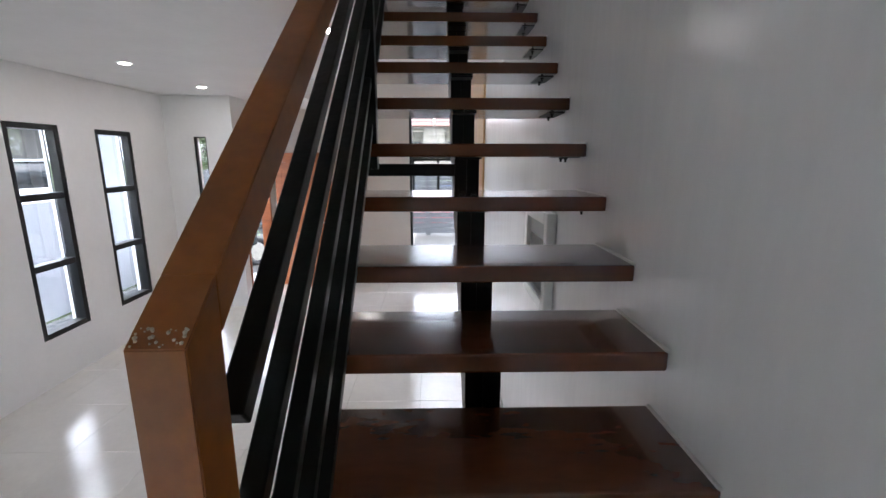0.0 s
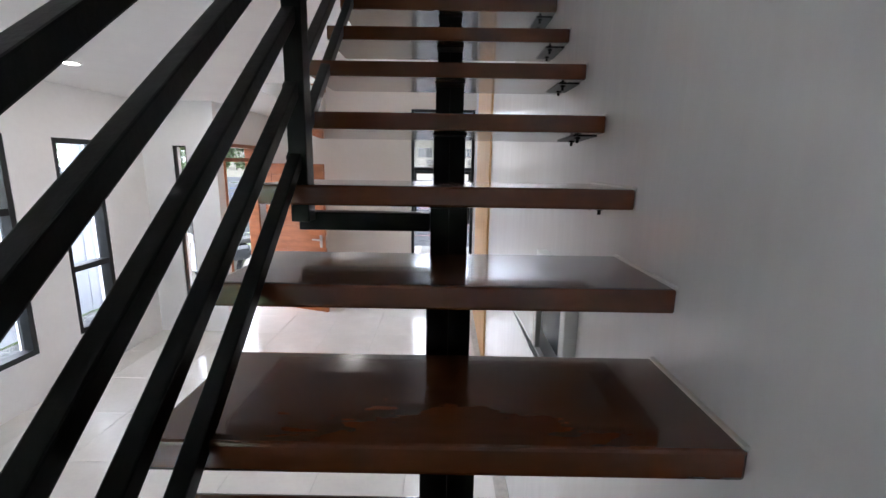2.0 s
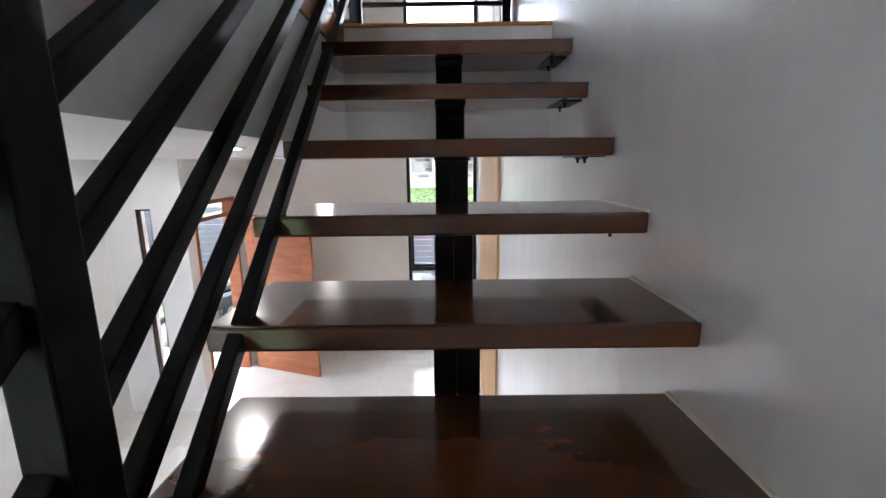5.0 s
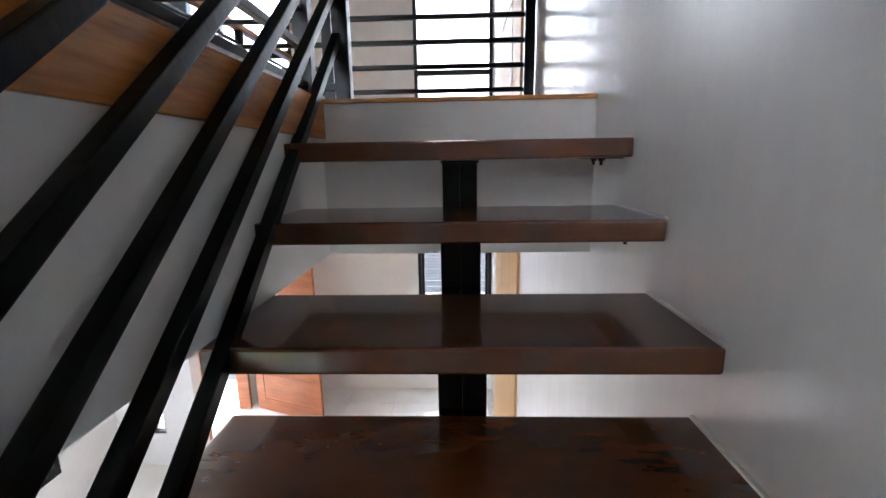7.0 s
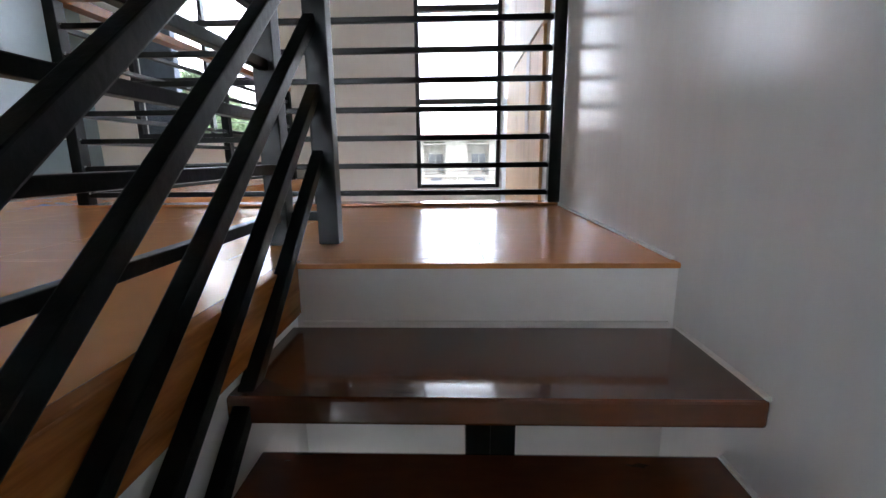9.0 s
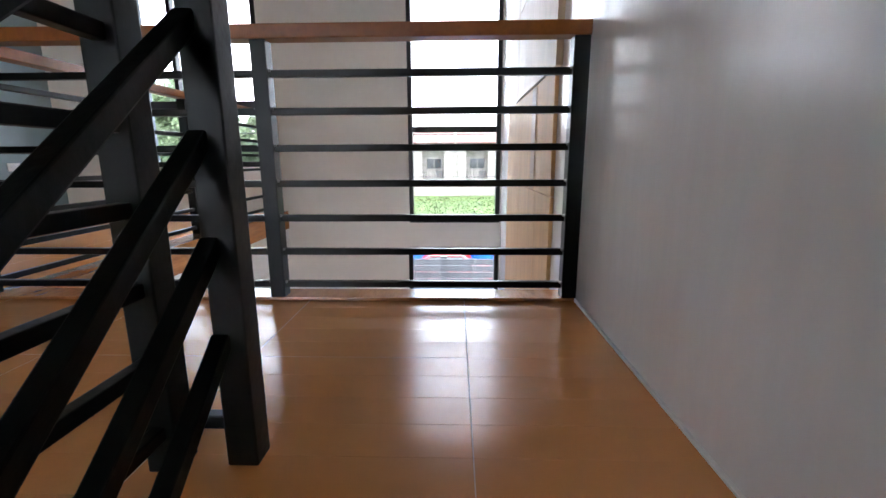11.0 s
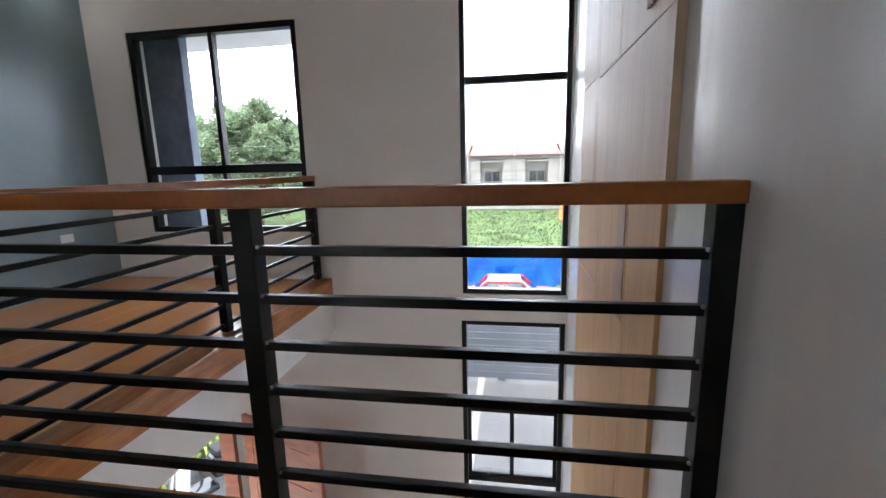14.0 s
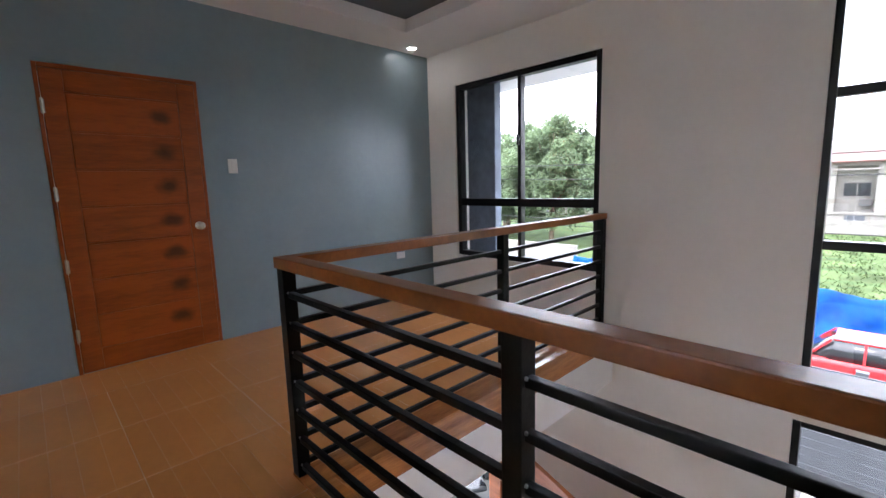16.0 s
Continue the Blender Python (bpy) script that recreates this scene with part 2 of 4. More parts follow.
def beam(bm, a, b, w, h, bevel=0.003):
    """A square bar from a to b, w wide along x, h high, in the plane x = const, or any other way with z up."""
    a, b = Vector(a), Vector(b)
    d = b - a
    y = d.normalized()
    side = y.cross(Vector((0, 0, 1)))
    side = side.normalized() if side.length > 1e-4 else Vector((1, 0, 0))
    up = side.cross(y)
    m = Matrix((side, y, up)).transposed().to_4x4()
    m.translation = (a + b) / 2
    return box(bm, -w / 2, w / 2, -d.length / 2, d.length / 2, -h / 2, h / 2, bevel, m)


def finish(name, bm, material, smooth=False):
    me = bpy.data.meshes.new(name)
    bmesh.ops.recalc_face_normals(bm, faces=bm.faces)
    bm.to_mesh(me)
    bm.free()
    me.materials.append(material)
    if smooth:
        me.polygons.foreach_set("use_smooth", [True] * len(me.polygons))
    return me


def part(name, bm, material, parent, label="", smooth=False):
    ob = new(name, finish(name, bm, material, smooth))
    ob.parent = parent
    ob.matrix_parent_inverse = Matrix.Translation(parent.matrix_world.translation).inverted() if parent.type == "EMPTY" else Matrix.Identity(4)
    return tagged(ob, label)


def thing(name, x, y, z, label, category, group="", kind=""):
    ob = new(name)
    ob.empty_display_size = 0.1
    ob.location = (x, y, z)
    ob.matrix_world = Matrix.Translation((x, y, z))
    return tagged(ob, label, category, group, kind)


def setting(name, bm, material, label, category):
    return tagged(new(name, finish(name, bm, material)), label, category, "", "structure")


def wall_mesh(axis, at, thick, u0, u1, z0, z1, holes=()):
    """A wall in the plane axis = at, its thickness towards +axis, with holes (u0, u1, z0, z1) through it."""
    us = sorted({u0, u1, *[v for h in holes for v in h[:2]]})
    zs = sorted({z0, z1, *[v for h in holes for v in h[2:]]})
    us = [u for u in us if u0 <= u <= u1]
    zs = [z for z in zs if z0 <= z <= z1]
    bm = bmesh.new()
    def solid(i, j):
        if not (0 <= i < len(us) - 1 and 0 <= j < len(zs) - 1):
            return False
        u, z = (us[i] + us[i + 1]) / 2, (zs[j] + zs[j + 1]) / 2
        return not any(h[0] < u < h[1] and h[2] < z < h[3] for h in holes)
    def p(u, d, z):
        return (u, at + d, z) if axis == "y" else (at + d, u, z)
    def quad(*c):
        bm.faces.new([bm.verts.new(v) for v in c])
    for i in range(len(us) - 1):
        for j in range(len(zs) - 1):
            if not solid(i, j):
                continue
            a, b, c, d = us[i], us[i + 1], zs[j], zs[j + 1]
            quad(p(a, 0, c), p(b, 0, c), p(b, 0, d), p(a, 0, d))
            quad(p(a, thick, c), p(b, thick, c), p(b, thick, d), p(a, thick, d))
            if not solid(i - 1, j):
                quad(p(a, 0, c), p(a, 0, d), p(a, thick, d), p(a, thick, c))
            if not solid(i + 1, j):
                quad(p(b, 0, c), p(b, 0, d), p(b, thick, d), p(b, thick, c))
            if not solid(i, j - 1):
                quad(p(a, 0, c), p(b, 0, c), p(b, thick, c), p(a, thick, c))
            if not solid(i, j + 1):
                quad(p(a, 0, d), p(b, 0, d), p(b, thick, d), p(a, thick, d))
    bmesh.ops.remove_doubles(bm, verts=bm.verts, dist=1e-5)
    return bm


# ---- measures ----
YF, XG, XL = 4.33, -4.55, -3.946          # front wall, upper grey wall, ground-floor side wall
UP, SOF, TOP = 3.25, 2.75, 6.0            # upper floor, its soffit, upper ceiling
YB, XD, YD = -5.6, -3.1, 2.767            # rear wall, entrance wall, recess wall
RISE, GOING, TW, TD, TT = 0.1752, 0.2230, 0.878, 0.304, 0.048
UNEVEN = {8: (-0.006, 0.008), 9: (0.002, 0.014), 10: (-0.011, 0.001), 11: (0.0, -0.005), 12: (-0.002, -0.007), 13: (0.008, 0.006), 14: (-0.007, 0.008), 16: (0.0, -0.003), 17: (0.014, 0.0), 18: (-0.009, 0.0)}
def tread_top(n):
    return 3.104 - (18 - n) * RISE + UNEVEN.get(n, (0, 0))[1]
def tread_front(n):
    return -0.004 - (18 - n) * GOING + UNEVEN.get(n, (0, 0))[0]

# ---- shell ----
setting("wall_right", wall_mesh("x", 0.0, 0.2, YB, YF + 0.2, 0, TOP), M_RIGHT, "tall grey-white semi-gloss painted wall beside the stairs", "wall")
W_UP, W_LOW, W_HALL = (-0.945, -0.012, 3.14, 5.96), (-0.962, -0.012, 0.33, 2.88), (-4.105, -2.393, 3.72, 5.614)
setting("wall_front", wall_mesh("y", YF, 0.2, XG - 0.2, 0.0, -0.3, TOP, [W_UP, W_LOW, W_HALL, (XG - 0.21, XD, -0.31, SOF)]), M_CREAM, "double-height cream painted front wall with tall windows", "wall")
W_S1, W_S2 = (0.64, 1.17, 0.42, 2.282), (1.598, 2.13, 0.415, 2.275)
setting("wall_side", wall_mesh("x", XL - 0.18, 0.18, YB, YD, 0, SOF, [W_S1, W_S2]), M_WHITE, "white painted ground-floor wall with two narrow windows", "wall")
W_SLIT = (-3.60, -3.44, 0.36, 2.254)
setting("wall_recess", wall_mesh("y", YD, 0.15, XL - 0.18, XD, 0, SOF, [W_SLIT]), M_WHITE, "white painted wall with a slit window beside the entrance", "wall")
W_DOOR = (YD + 0.16, 3.86, -0.01, 2.30)
setting("wall_entrance", wall_mesh("x", XD - 0.15, 0.15, YD + 0.15, YF, 0, SOF, [W_DOOR]), M_WHITE, "white painted wall with the entrance opening", "wall")
# rear openings are unseen additions, sized to let daylight in from behind
W_R1, W_R2 = (-3.8, -2.4, 0.12, 2.5), (-4.4, -1.9, 3.45, 5.8)
setting("wall_rear", wall_mesh("y", YB - 0.2, 0.2, XG - 0.2, 0.2, 0, TOP, [W_R1, W_R2]), M_WHITE, "white painted rear wall", "wall")
setting("wall_grey", wall_mesh("x", XG - 0.2, 0.2, YB, YF, SOF, TOP, [(0.868, 1.832, UP, 5.396)]), M_GREY, "blue-grey painted upper wall with a wooden door", "wall")
setting("ground_floor_bed", bx(XL - 0.18, 0, YB, YF, -0.3, -0.006), M_GROUT, "grout bed under the polished cream floor tiles", "floor")
slab = bmesh.new()
EDGE_X, EDGE_Y, WELL_X, WELL_Y = -2.226, 1.555, -0.872, 0.314
box(slab, XG, EDGE_X, EDGE_Y, YF, SOF, UP - 0.012)
box(slab, XG, 0, WELL_Y, EDGE_Y, SOF, UP - 0.012)
RX0, RX1, RY0, RY1, RZ = -3.2, -1.495, -3.6, -0.61, 2.93
box(slab, XG, WELL_X, YB, WELL_Y, RZ, UP - 0.012)
for a in ((XG, RX0, YB, WELL_Y), (RX1, WELL_X, YB, WELL_Y), (RX0, RX1, YB, RY0), (RX0, RX1, RY1, WELL_Y)):
    box(slab, *a, SOF, RZ - 0.0002)
setting("upper_floor_slab", slab, M_WHITE, "white painted upper floor slab around the stairwell and void", "floor")
ceil = bmesh.new()
TX0, TX1, TY0, TY1 = -4.04, -0.7, -1.2, 3.6
box(ceil, XG, TX0, YB, YF, TOP, TOP + 0.12)
box(ceil, TX1, 0, YB, YF, TOP, TOP + 0.12)
box(ceil, TX0, TX1, TY1, YF, TOP, TOP + 0.12)
box(ceil, TX0, TX1, YB, TY0, TOP, TOP + 0.12)
setting("ceiling_upper", ceil, M_CEIL, "white upper ceiling with a recessed tray", "ceiling")
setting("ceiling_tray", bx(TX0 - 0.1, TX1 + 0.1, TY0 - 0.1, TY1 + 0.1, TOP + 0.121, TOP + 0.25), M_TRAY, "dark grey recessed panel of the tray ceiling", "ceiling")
setting("roof_slab", bx(XG - 0.4, 0.4, YB - 0.4, YF + 0.9, TOP + 0.251, TOP + 0.45), M_CEIL, "roof slab with a front eave", "roof")

# floor edge trims
trim = bmesh.new()
box(trim, EDGE_X - 0.02, EDGE_X + 0.012, EDGE_Y + 0.012, YF - 0.002, UP - 0.165, UP + 0.004, 0.004)
box(trim, EDGE_X - 0.02, 0 - 0.002, EDGE_Y - 0.02, EDGE_Y + 0.012, UP - 0.165, UP + 0.0035, 0.004)
box(trim, WELL_X - 0.02, WELL_X + 0.012, YB + 0.05, WELL_Y, UP - 0.122, UP + 0.004, 0.004)
box(trim, EDGE_X - 0.152, EDGE_X + 0.014, EDGE_Y - 0.105, YF - 0.002, UP + 0.0045, UP + 0.017, 0.003)
box(trim, EDGE_X + 0.0145, -0.012, EDGE_Y - 0.105, EDGE_Y + 0.014, UP + 0.0045, UP + 0.017, 0.003)
setting("floor_edge_trim", trim, M_FASCIA, "orange-brown varnished wooden edge board of the upper floor", "trim")
cl = bx(-0.010, 0.0, WELL_Y + 0.021, EDGE_Y - 0.03, UP, UP + 0.008, bevel=0.002)
box(cl, WELL_X + 0.015, -0.012, WELL_Y - 0.008, WELL_Y - 0.0005, tread_top(18) - 0.002, tread_top(18) + 0.007, 0.002)
setting("white_caulk", cl, M_PLASTIC, "white caulk line along the wall and the last riser", "trim")
setting("landing_nosing", bx(WELL_X + 0.014, -0.002, WELL_Y - 0.014, WELL_Y + 0.02, UP - 0.0118, UP + 0.001, bevel=0.003), M_PLANK, "thin wood-look tile nosing on the landing edge", "trim")

# ---- staircase ----
SL = RISE / GOING
def slope_z(y):
    return 3.104 + (y + 0.004) * SL
stairs = thing("staircase", -0.44, -2.0, 0, "open-riser staircase with dark lacquered wooden treads on a black steel spine", "staircase")
tread_bm = bx(-TW, -0.004, 0, TD, -TT, 0, bevel=0.006)
tread_me = finish("tread", tread_bm, M_TREAD)
cb = bx(-0.010, 0.0, 0.004, TD - 0.004, -0.004, 0.005, bevel=0.002)
caulk_me = finish("caulk", cb, M_PLASTIC)
brk = bmesh.new()
box(brk, -0.075, -0.006, 0.06, 0.24, -TT - 0.003, -TT + 0.0005, 0)
for px, py in ((-0.055, 0.085), (-0.04, 0.20)):
    tube(brk, (px, py, -TT - 0.020), (px, py, -TT - 0.002), 0.0045, 8)
    tube(brk, (px, py, -TT - 0.009), (px, py, -TT - 0.003), 0.009, 6)
brk_me = finish("wall_bracket", brk, M_BLACK)
SX, SWD = -0.431, 0.098
seat_me = finish("tread_support", bx(SX - 0.05, SX + 0.05, 0.05, 0.26, -TT - 0.008, -TT - 0.0005, bevel=0.002), M_BLACK)
def riser_post():
    bm = bmesh.new()
    for dx in (-0.0243, 0.0243):
        box(bm, SX + dx - 0.0245, SX + dx + 0.0245, 0.13, 0.235, -TT - 0.16, -TT - 0.006, 0.002)
    return finish("support_post", bm, M_BLACK)
post_me = riser_post()
for n in range(1, 19):
    base = (0, tread_front(n), tread_top(n))
    for nm, me in (("tread", tread_me), ("wall_bracket", brk_me), ("tread_support", seat_me), ("support_post", post_me), ("caulk", caulk_me)):
        o = new(nm, me)
        o.parent, o.matrix_parent_inverse, o.location = stairs, Matrix.Translation((0.44, 2.0, 0)), base
        if n == 13 and nm in ("tread", "caulk", "wall_bracket"):
            o.rotation_euler = (radians(-2.0), 0, 0)
spine = bmesh.new()
y_lo, y_hi = tread_front(2), WELL_Y - 0.04
for dx in (-0.0243, 0.0243):
    beam(spine, (SX + dx, y_lo, slope_z(y_lo) - 0.37), (SX + dx, y_hi, slope_z(y_hi) - 0.37), 0.0476, 0.12, 0.003)
part("spine_beam", spine, M_BLACK, stairs, "black steel box-section spine beam")

# ---- railing parts ----
XR, XT = -0.787, -0.850   # line of the bars at the foot and at the landing
def rail_x(y):
    return XR + (XT - XR) * max(0.0, (y - YP) / (Y_HI - YP))
rail = thing("stair_railing", XR, -1.2, tread_top(12), "black steel sloping stair railing with a brown wooden handrail", "railing")
Y_LOW, Y_HI, YP = -2.633, 0.553, -1.273
def slant(y0, y1, lo, hi, x0, x1, x2=None, floor_z=None, bevel=0.006):
    """A board in the plane of the stair's slope with upright ends, from lo to hi above the nosing line."""
    bm = bmesh.new()
    d = 0 if x2 is None else x2 - x0
    ring = [[bm.verts.new(p) for p in ((x, y0, slope_z(y0) + lo if floor_z is None else floor_z), (x + d, y1, slope_z(y1) + lo if floor_z is None else floor_z), (x + d, y1, slope_z(y1) + hi), (x, y0, slope_z(y0) + hi))] for x in (x0, x1)]
    bm.faces.new(ring[0])
    bm.faces.new(ring[1])
    for i in range(4):
        j = (i + 1) % 4
        bm.faces.new((ring[0][i], ring[0][j], ring[1][j], ring[1][i]))
    bmesh.ops.recalc_face_normals(bm, faces=bm.faces)
    bmesh.ops.bevel(bm, geom=bm.edges[:], offset=bevel, segments=2, affect="EDGES")
    return bm
part("newel_post", slant(Y_LOW, Y_LOW + 0.058, 0, 0.808, XR - 0.022, XR + 0.028, floor_z=tread_top(6), bevel=0.0012), M_RAIL, rail, "scuffed brown wooden newel post")
rc = random.Random(5)
chips = bmesh.new()
for i in range(26):
    u, v, r = rc.uniform(-0.018, 0.024), rc.uniform(0.002, 0.016), rc.uniform(0.0008, 0.0024)
    bmesh.ops.create_icosphere(chips, subdivisions=1, radius=r, matrix=Matrix.Translation((XR + u, Y_LOW + v, slope_z(Y_LOW + v) + 0.808)))
part("worn_chips", chips, M_CHIP, rail, "pale chips in the worn varnish")
Y_END = 0.43
for lo, hi in ((Y_LOW + 0.0585, YP), (YP + 0.0005, Y_END)):
    part("handrail", slant(lo, hi, 0.752, 0.808, rail_x(lo) - 0.022, rail_x(lo) + 0.028, rail_x(hi) - 0.022, bevel=0.0012), M_RAIL, rail, "brown varnished wooden handrail with worn end")
def rail_end(x0, x1, y0, y1, z0, z1, r):
    bm = bmesh.new()
    outline = [(y0, z0), (y1, z0)] + [(y1 - r + r * math.cos(a), z1 - r + r * math.sin(a)) for a in [i * math.pi / 12 for i in range(7)]] + [(y0, z1)]
    rings = [[bm.verts.new((x, y, z)) for y, z in outline] for x in (x0, x1)]
    bm.faces.new(rings[0])
    bm.faces.new(list(reversed(rings[1])))
    for i in range(len(outline)):
        j = (i + 1) % len(outline)
        bm.faces.new((rings[0][i], rings[1][i], rings[1][j], rings[0][j]))
    return bm
part("handrail_end", rail_end(-0.886, -0.816, Y_END + 0.0005, Y_HI + 0.0265, UP + 0.937, UP + 1.0, 0.022), M_RAIL, rail, "rounded brown end of the wooden handrail")
for lo, hi, x0, x1, k0, k1 in ((Y_LOW + 0.081, YP - 0.0003, -0.770, -0.800, (0.006, 0.172, 0.330, 0.487, 0.630), (0.012, 0.174, 0.332, 0.485, 0.622)),
                               (YP + 0.0003, Y_HI - 0.02, -0.815, -0.864, (-0.012, 0.152, 0.306, 0.462, 0.608), (-0.032, 0.134, 0.301, 0.472, 0.644))):
    for p, q in zip(k0, k1):
        b = bmesh.new()
        beam(b, (x0, lo, slope_z(lo) + p), (x1, hi, slope_z(hi) + q), 0.029, 0.029)
        part("bar", b, M_BLACK, rail)
part("post", bx(-0.816, -0.772, YP - 0.027, YP + 0.027, tread_top(12) - TT - 0.045, slope_z(YP) + 0.751, bevel=0.003), M_BLACK, rail)
part("bracket_arm", bx(-0.816, SX - SWD / 2, YP + 0.027, YP + 0.077, 1.925, 1.972, bevel=0.003), M_BLACK, rail, "black steel arm from post to spine beam")
part("post", bx(-0.878, -0.822, Y_HI - 0.026, Y_HI + 0.026, UP, UP + 0.9365, bevel=0.003), M_BLACK, rail)

RAILZ, BAR0, BARS_N, BSTEP = 4.251, 3.315, 7, 0.1295
def level_rail(name, label, pts, posts, low=BAR0):
    """A level railing through the plan points pts, with posts at the given plan points."""
    g = thing(name, *pts[0], UP, label, "railing")
    for a, b in zip(pts, pts[1:]):
        d = (Vector(b) - Vector(a)).normalized()
        e = Vector(b) + d * (0.036 if b is not pts[-1] else 0.0)
        h = bmesh.new()
        beam(h, (*a, RAILZ - 0.024), (e.x, e.y, RAILZ - 0.024), 0.072, 0.048, 0.005)
        part("handrail", h, M_RAIL, g, "brown varnished wooden handrail")
        for k in range(BARS_N):
            q = bmesh.new()
            beam(q, (*a, low + k * BSTEP), (*b, low + k * BSTEP), 0.025, 0.025)
            part("bar", q, M_BLACK, g)
    foot = UP + 0.0172 if low == BAR0 else UP
    for x, y in posts:
        part("post", bx(x - 0.028, x + 0.028, y - 0.028, y + 0.028, foot, RAILZ - 0.0485, bevel=0.003), M_BLACK, g)
    return g
void = level_rail("void_railing", "black steel railing with wooden handrail around the void", [(-0.004, 1.48), (-2.345, 1.48), (-2.345, YF - 0.004)], [(-0.034, 1.48), (-1.158, 1.48), (-2.345, 1.48), (-2.345, 2.93), (-2.345, YF - 0.034)])
part("bar", beam(bmesh.new(), (-0.954, 0.553, 3.327), (-0.8785, 0.553, 3.327), 0.025, 0.025), M_BLACK, rail)
level_rail("stairwell_railing", "black steel railing with wooden handrail beside the stairwell", [(-0.982, 0.535), (-0.982, -2.6)], [(-0.982, 0.535), (-0.982, -1.1), (-0.982, -2.57)], 3.327)

bead_me = bpy.data.meshes.new("weld_bead")
bead = bmesh.new()
bmesh.ops.create_icosphere(bead, subdivisions=2, radius=1.0)
bead.to_mesh(bead_me)
bead.free()
bead_me.materials.append(M_WELD)
for x in (-1.128, -1.188, -0.064, -2.315):
    for k in range(BARS_N):
        o = new("weld_bead", bead_me)
        o.parent = void
        o.matrix_parent_inverse = Matrix.Translation(void.matrix_world.translation).inverted()
        o.location, o.scale = (x, 1.468, BAR0 + k * BSTEP + 0.010), (0.0065, 0.005, 0.0055)

# ---- windows ----
def window(name, axis, at, hole, zbars, ubars, label, fw=0.045, depth=0.09, tz=0.028):
    """A black framed window in a hole; zbars: heights of transoms; ubars: (u, z0, z1) stiles."""
    u0, u1, z0, z1 = hole
    def b(a0, a1, c0, c1, d0, d1, bev=0.003):
        return bx(a0, a1, at + d0, at + d1, c0, c1, bevel=bev) if axis == "y" else bx(at + d0, at + d1, a0, a1, c0, c1, bevel=bev)
    g = tagged(new(name), label, "window", "", "structure")
    zbars = sorted(zbars)
    d0, d1 = (0.012, 0.012 + depth) if axis == "y" else (0.07, 0.07 + depth)
    for a0, a1, c0, c1 in ((u0, u0 + fw, z0, z1), (u1 - fw, u1, z0, z1), (u0 + fw, u1 - fw, z0, z0 + fw), (u0 + fw, u1 - fw, z1 - fw, z1)):
        part("frame", b(a0 + 0.001, a1 - 0.001, c0 + 0.001, c1 - 0.001, d0, d1), M_FRAME, g)
    for z in zbars:
        part("transom", b(u0 + fw, u1 - fw, z - tz, z + tz, d0 + 0.004, d1 - 0.004), M_FRAME, g)
    for u, a, c in ubars:
        part("stile", b(u - 0.02, u + 0.02, a, c, d0 + 0.008, d1 - 0.008), M_FRAME, g)
    rows = [z0 + fw, *zbars, z1 - fw]
    for lo, hi in zip(rows, rows[1:]):
        cols = [u0 + fw, *[u for u, a, c in ubars if a <= (lo + hi) / 2 <= c], u1 - fw]
        for a0, a1 in zip(cols, cols[1:]):
            p = part("pane", b(a0, a1, lo, hi, d0 + depth * (0.5 if axis == "y" else 0.2) - 0.003, d0 + depth * (0.5 if axis == "y" else 0.2) + 0.003, 0), M_GLASS, g)
            p.visible_shadow = False
    return g
window("window_1", "y", YF, W_UP, [4.082, 5.02], [], "tall upper window with black aluminium frame and two transoms")
w2 = window("window_2", "y", YF, W_LOW, [2.012, 1.211], [(-0.487, 1.24, 1.985)], "tall ground-floor window with black frame and sliding middle sash")
w3 = window("window_3", "y", YF, W_HALL, [4.33], [(-3.25, 3.76, 5.57)], "large black framed sliding window over two lower panes", 0.055, tz=0.04)
window("window_4", "x", XL - 0.18, W_S1, [1.05, 1.66], [], "narrow three-pane window with deep black frame", 0.05, 0.105)
window("window_5", "x", XL - 0.18, W_S2, [1.05, 1.66], [], "narrow three-pane window with deep black frame", 0.05, 0.105)
# glazing of the two added rear light openings
window("window_7", "y", YB - 0.2, W_R1, [], [(-3.1, 0.17, 2.45)], "unseen glazed rear opening added for light on the ground floor")
window("window_8", "y", YB - 0.2, W_R2, [], [(-3.15, 3.5, 5.75)], "unseen glazed rear window added for light upstairs")
window("window_6", "y", YD, W_SLIT, [], [], "tall slit window with thin black frame", 0.018, 0.06)

for a0, a1, outer in ((-0.8805, -0.500, -0.915), (-0.474, -0.0935, -0.093)):
    for b0, b1, c0, c1 in ((outer, outer + 0.034, 1.241, 1.982), (a0, a1, 1.241, 1.281), (a0, a1, 1.942, 1.982)):
        part("sash_frame", bx(b0, b1, YF + 0.022, YF + 0.05, c0, c1, bevel=0.003), M_FRAME, w2, "black sliding-sash frame")
for g, x, z in ((w3, -3.25, 4.95), (w2, -0.487, 1.60)):
    k = bx(x - 0.009, x + 0.009, YF - 0.012, YF + 0.019, z - 0.05, z + 0.05, bevel=0.004)
    box(k, x + 0.0, x + 0.03, YF - 0.022, YF - 0.012, z - 0.012, z + 0.012, 0.003)
    part("sash_latch", k, M_FRAME, g, "black sliding-sash latch")
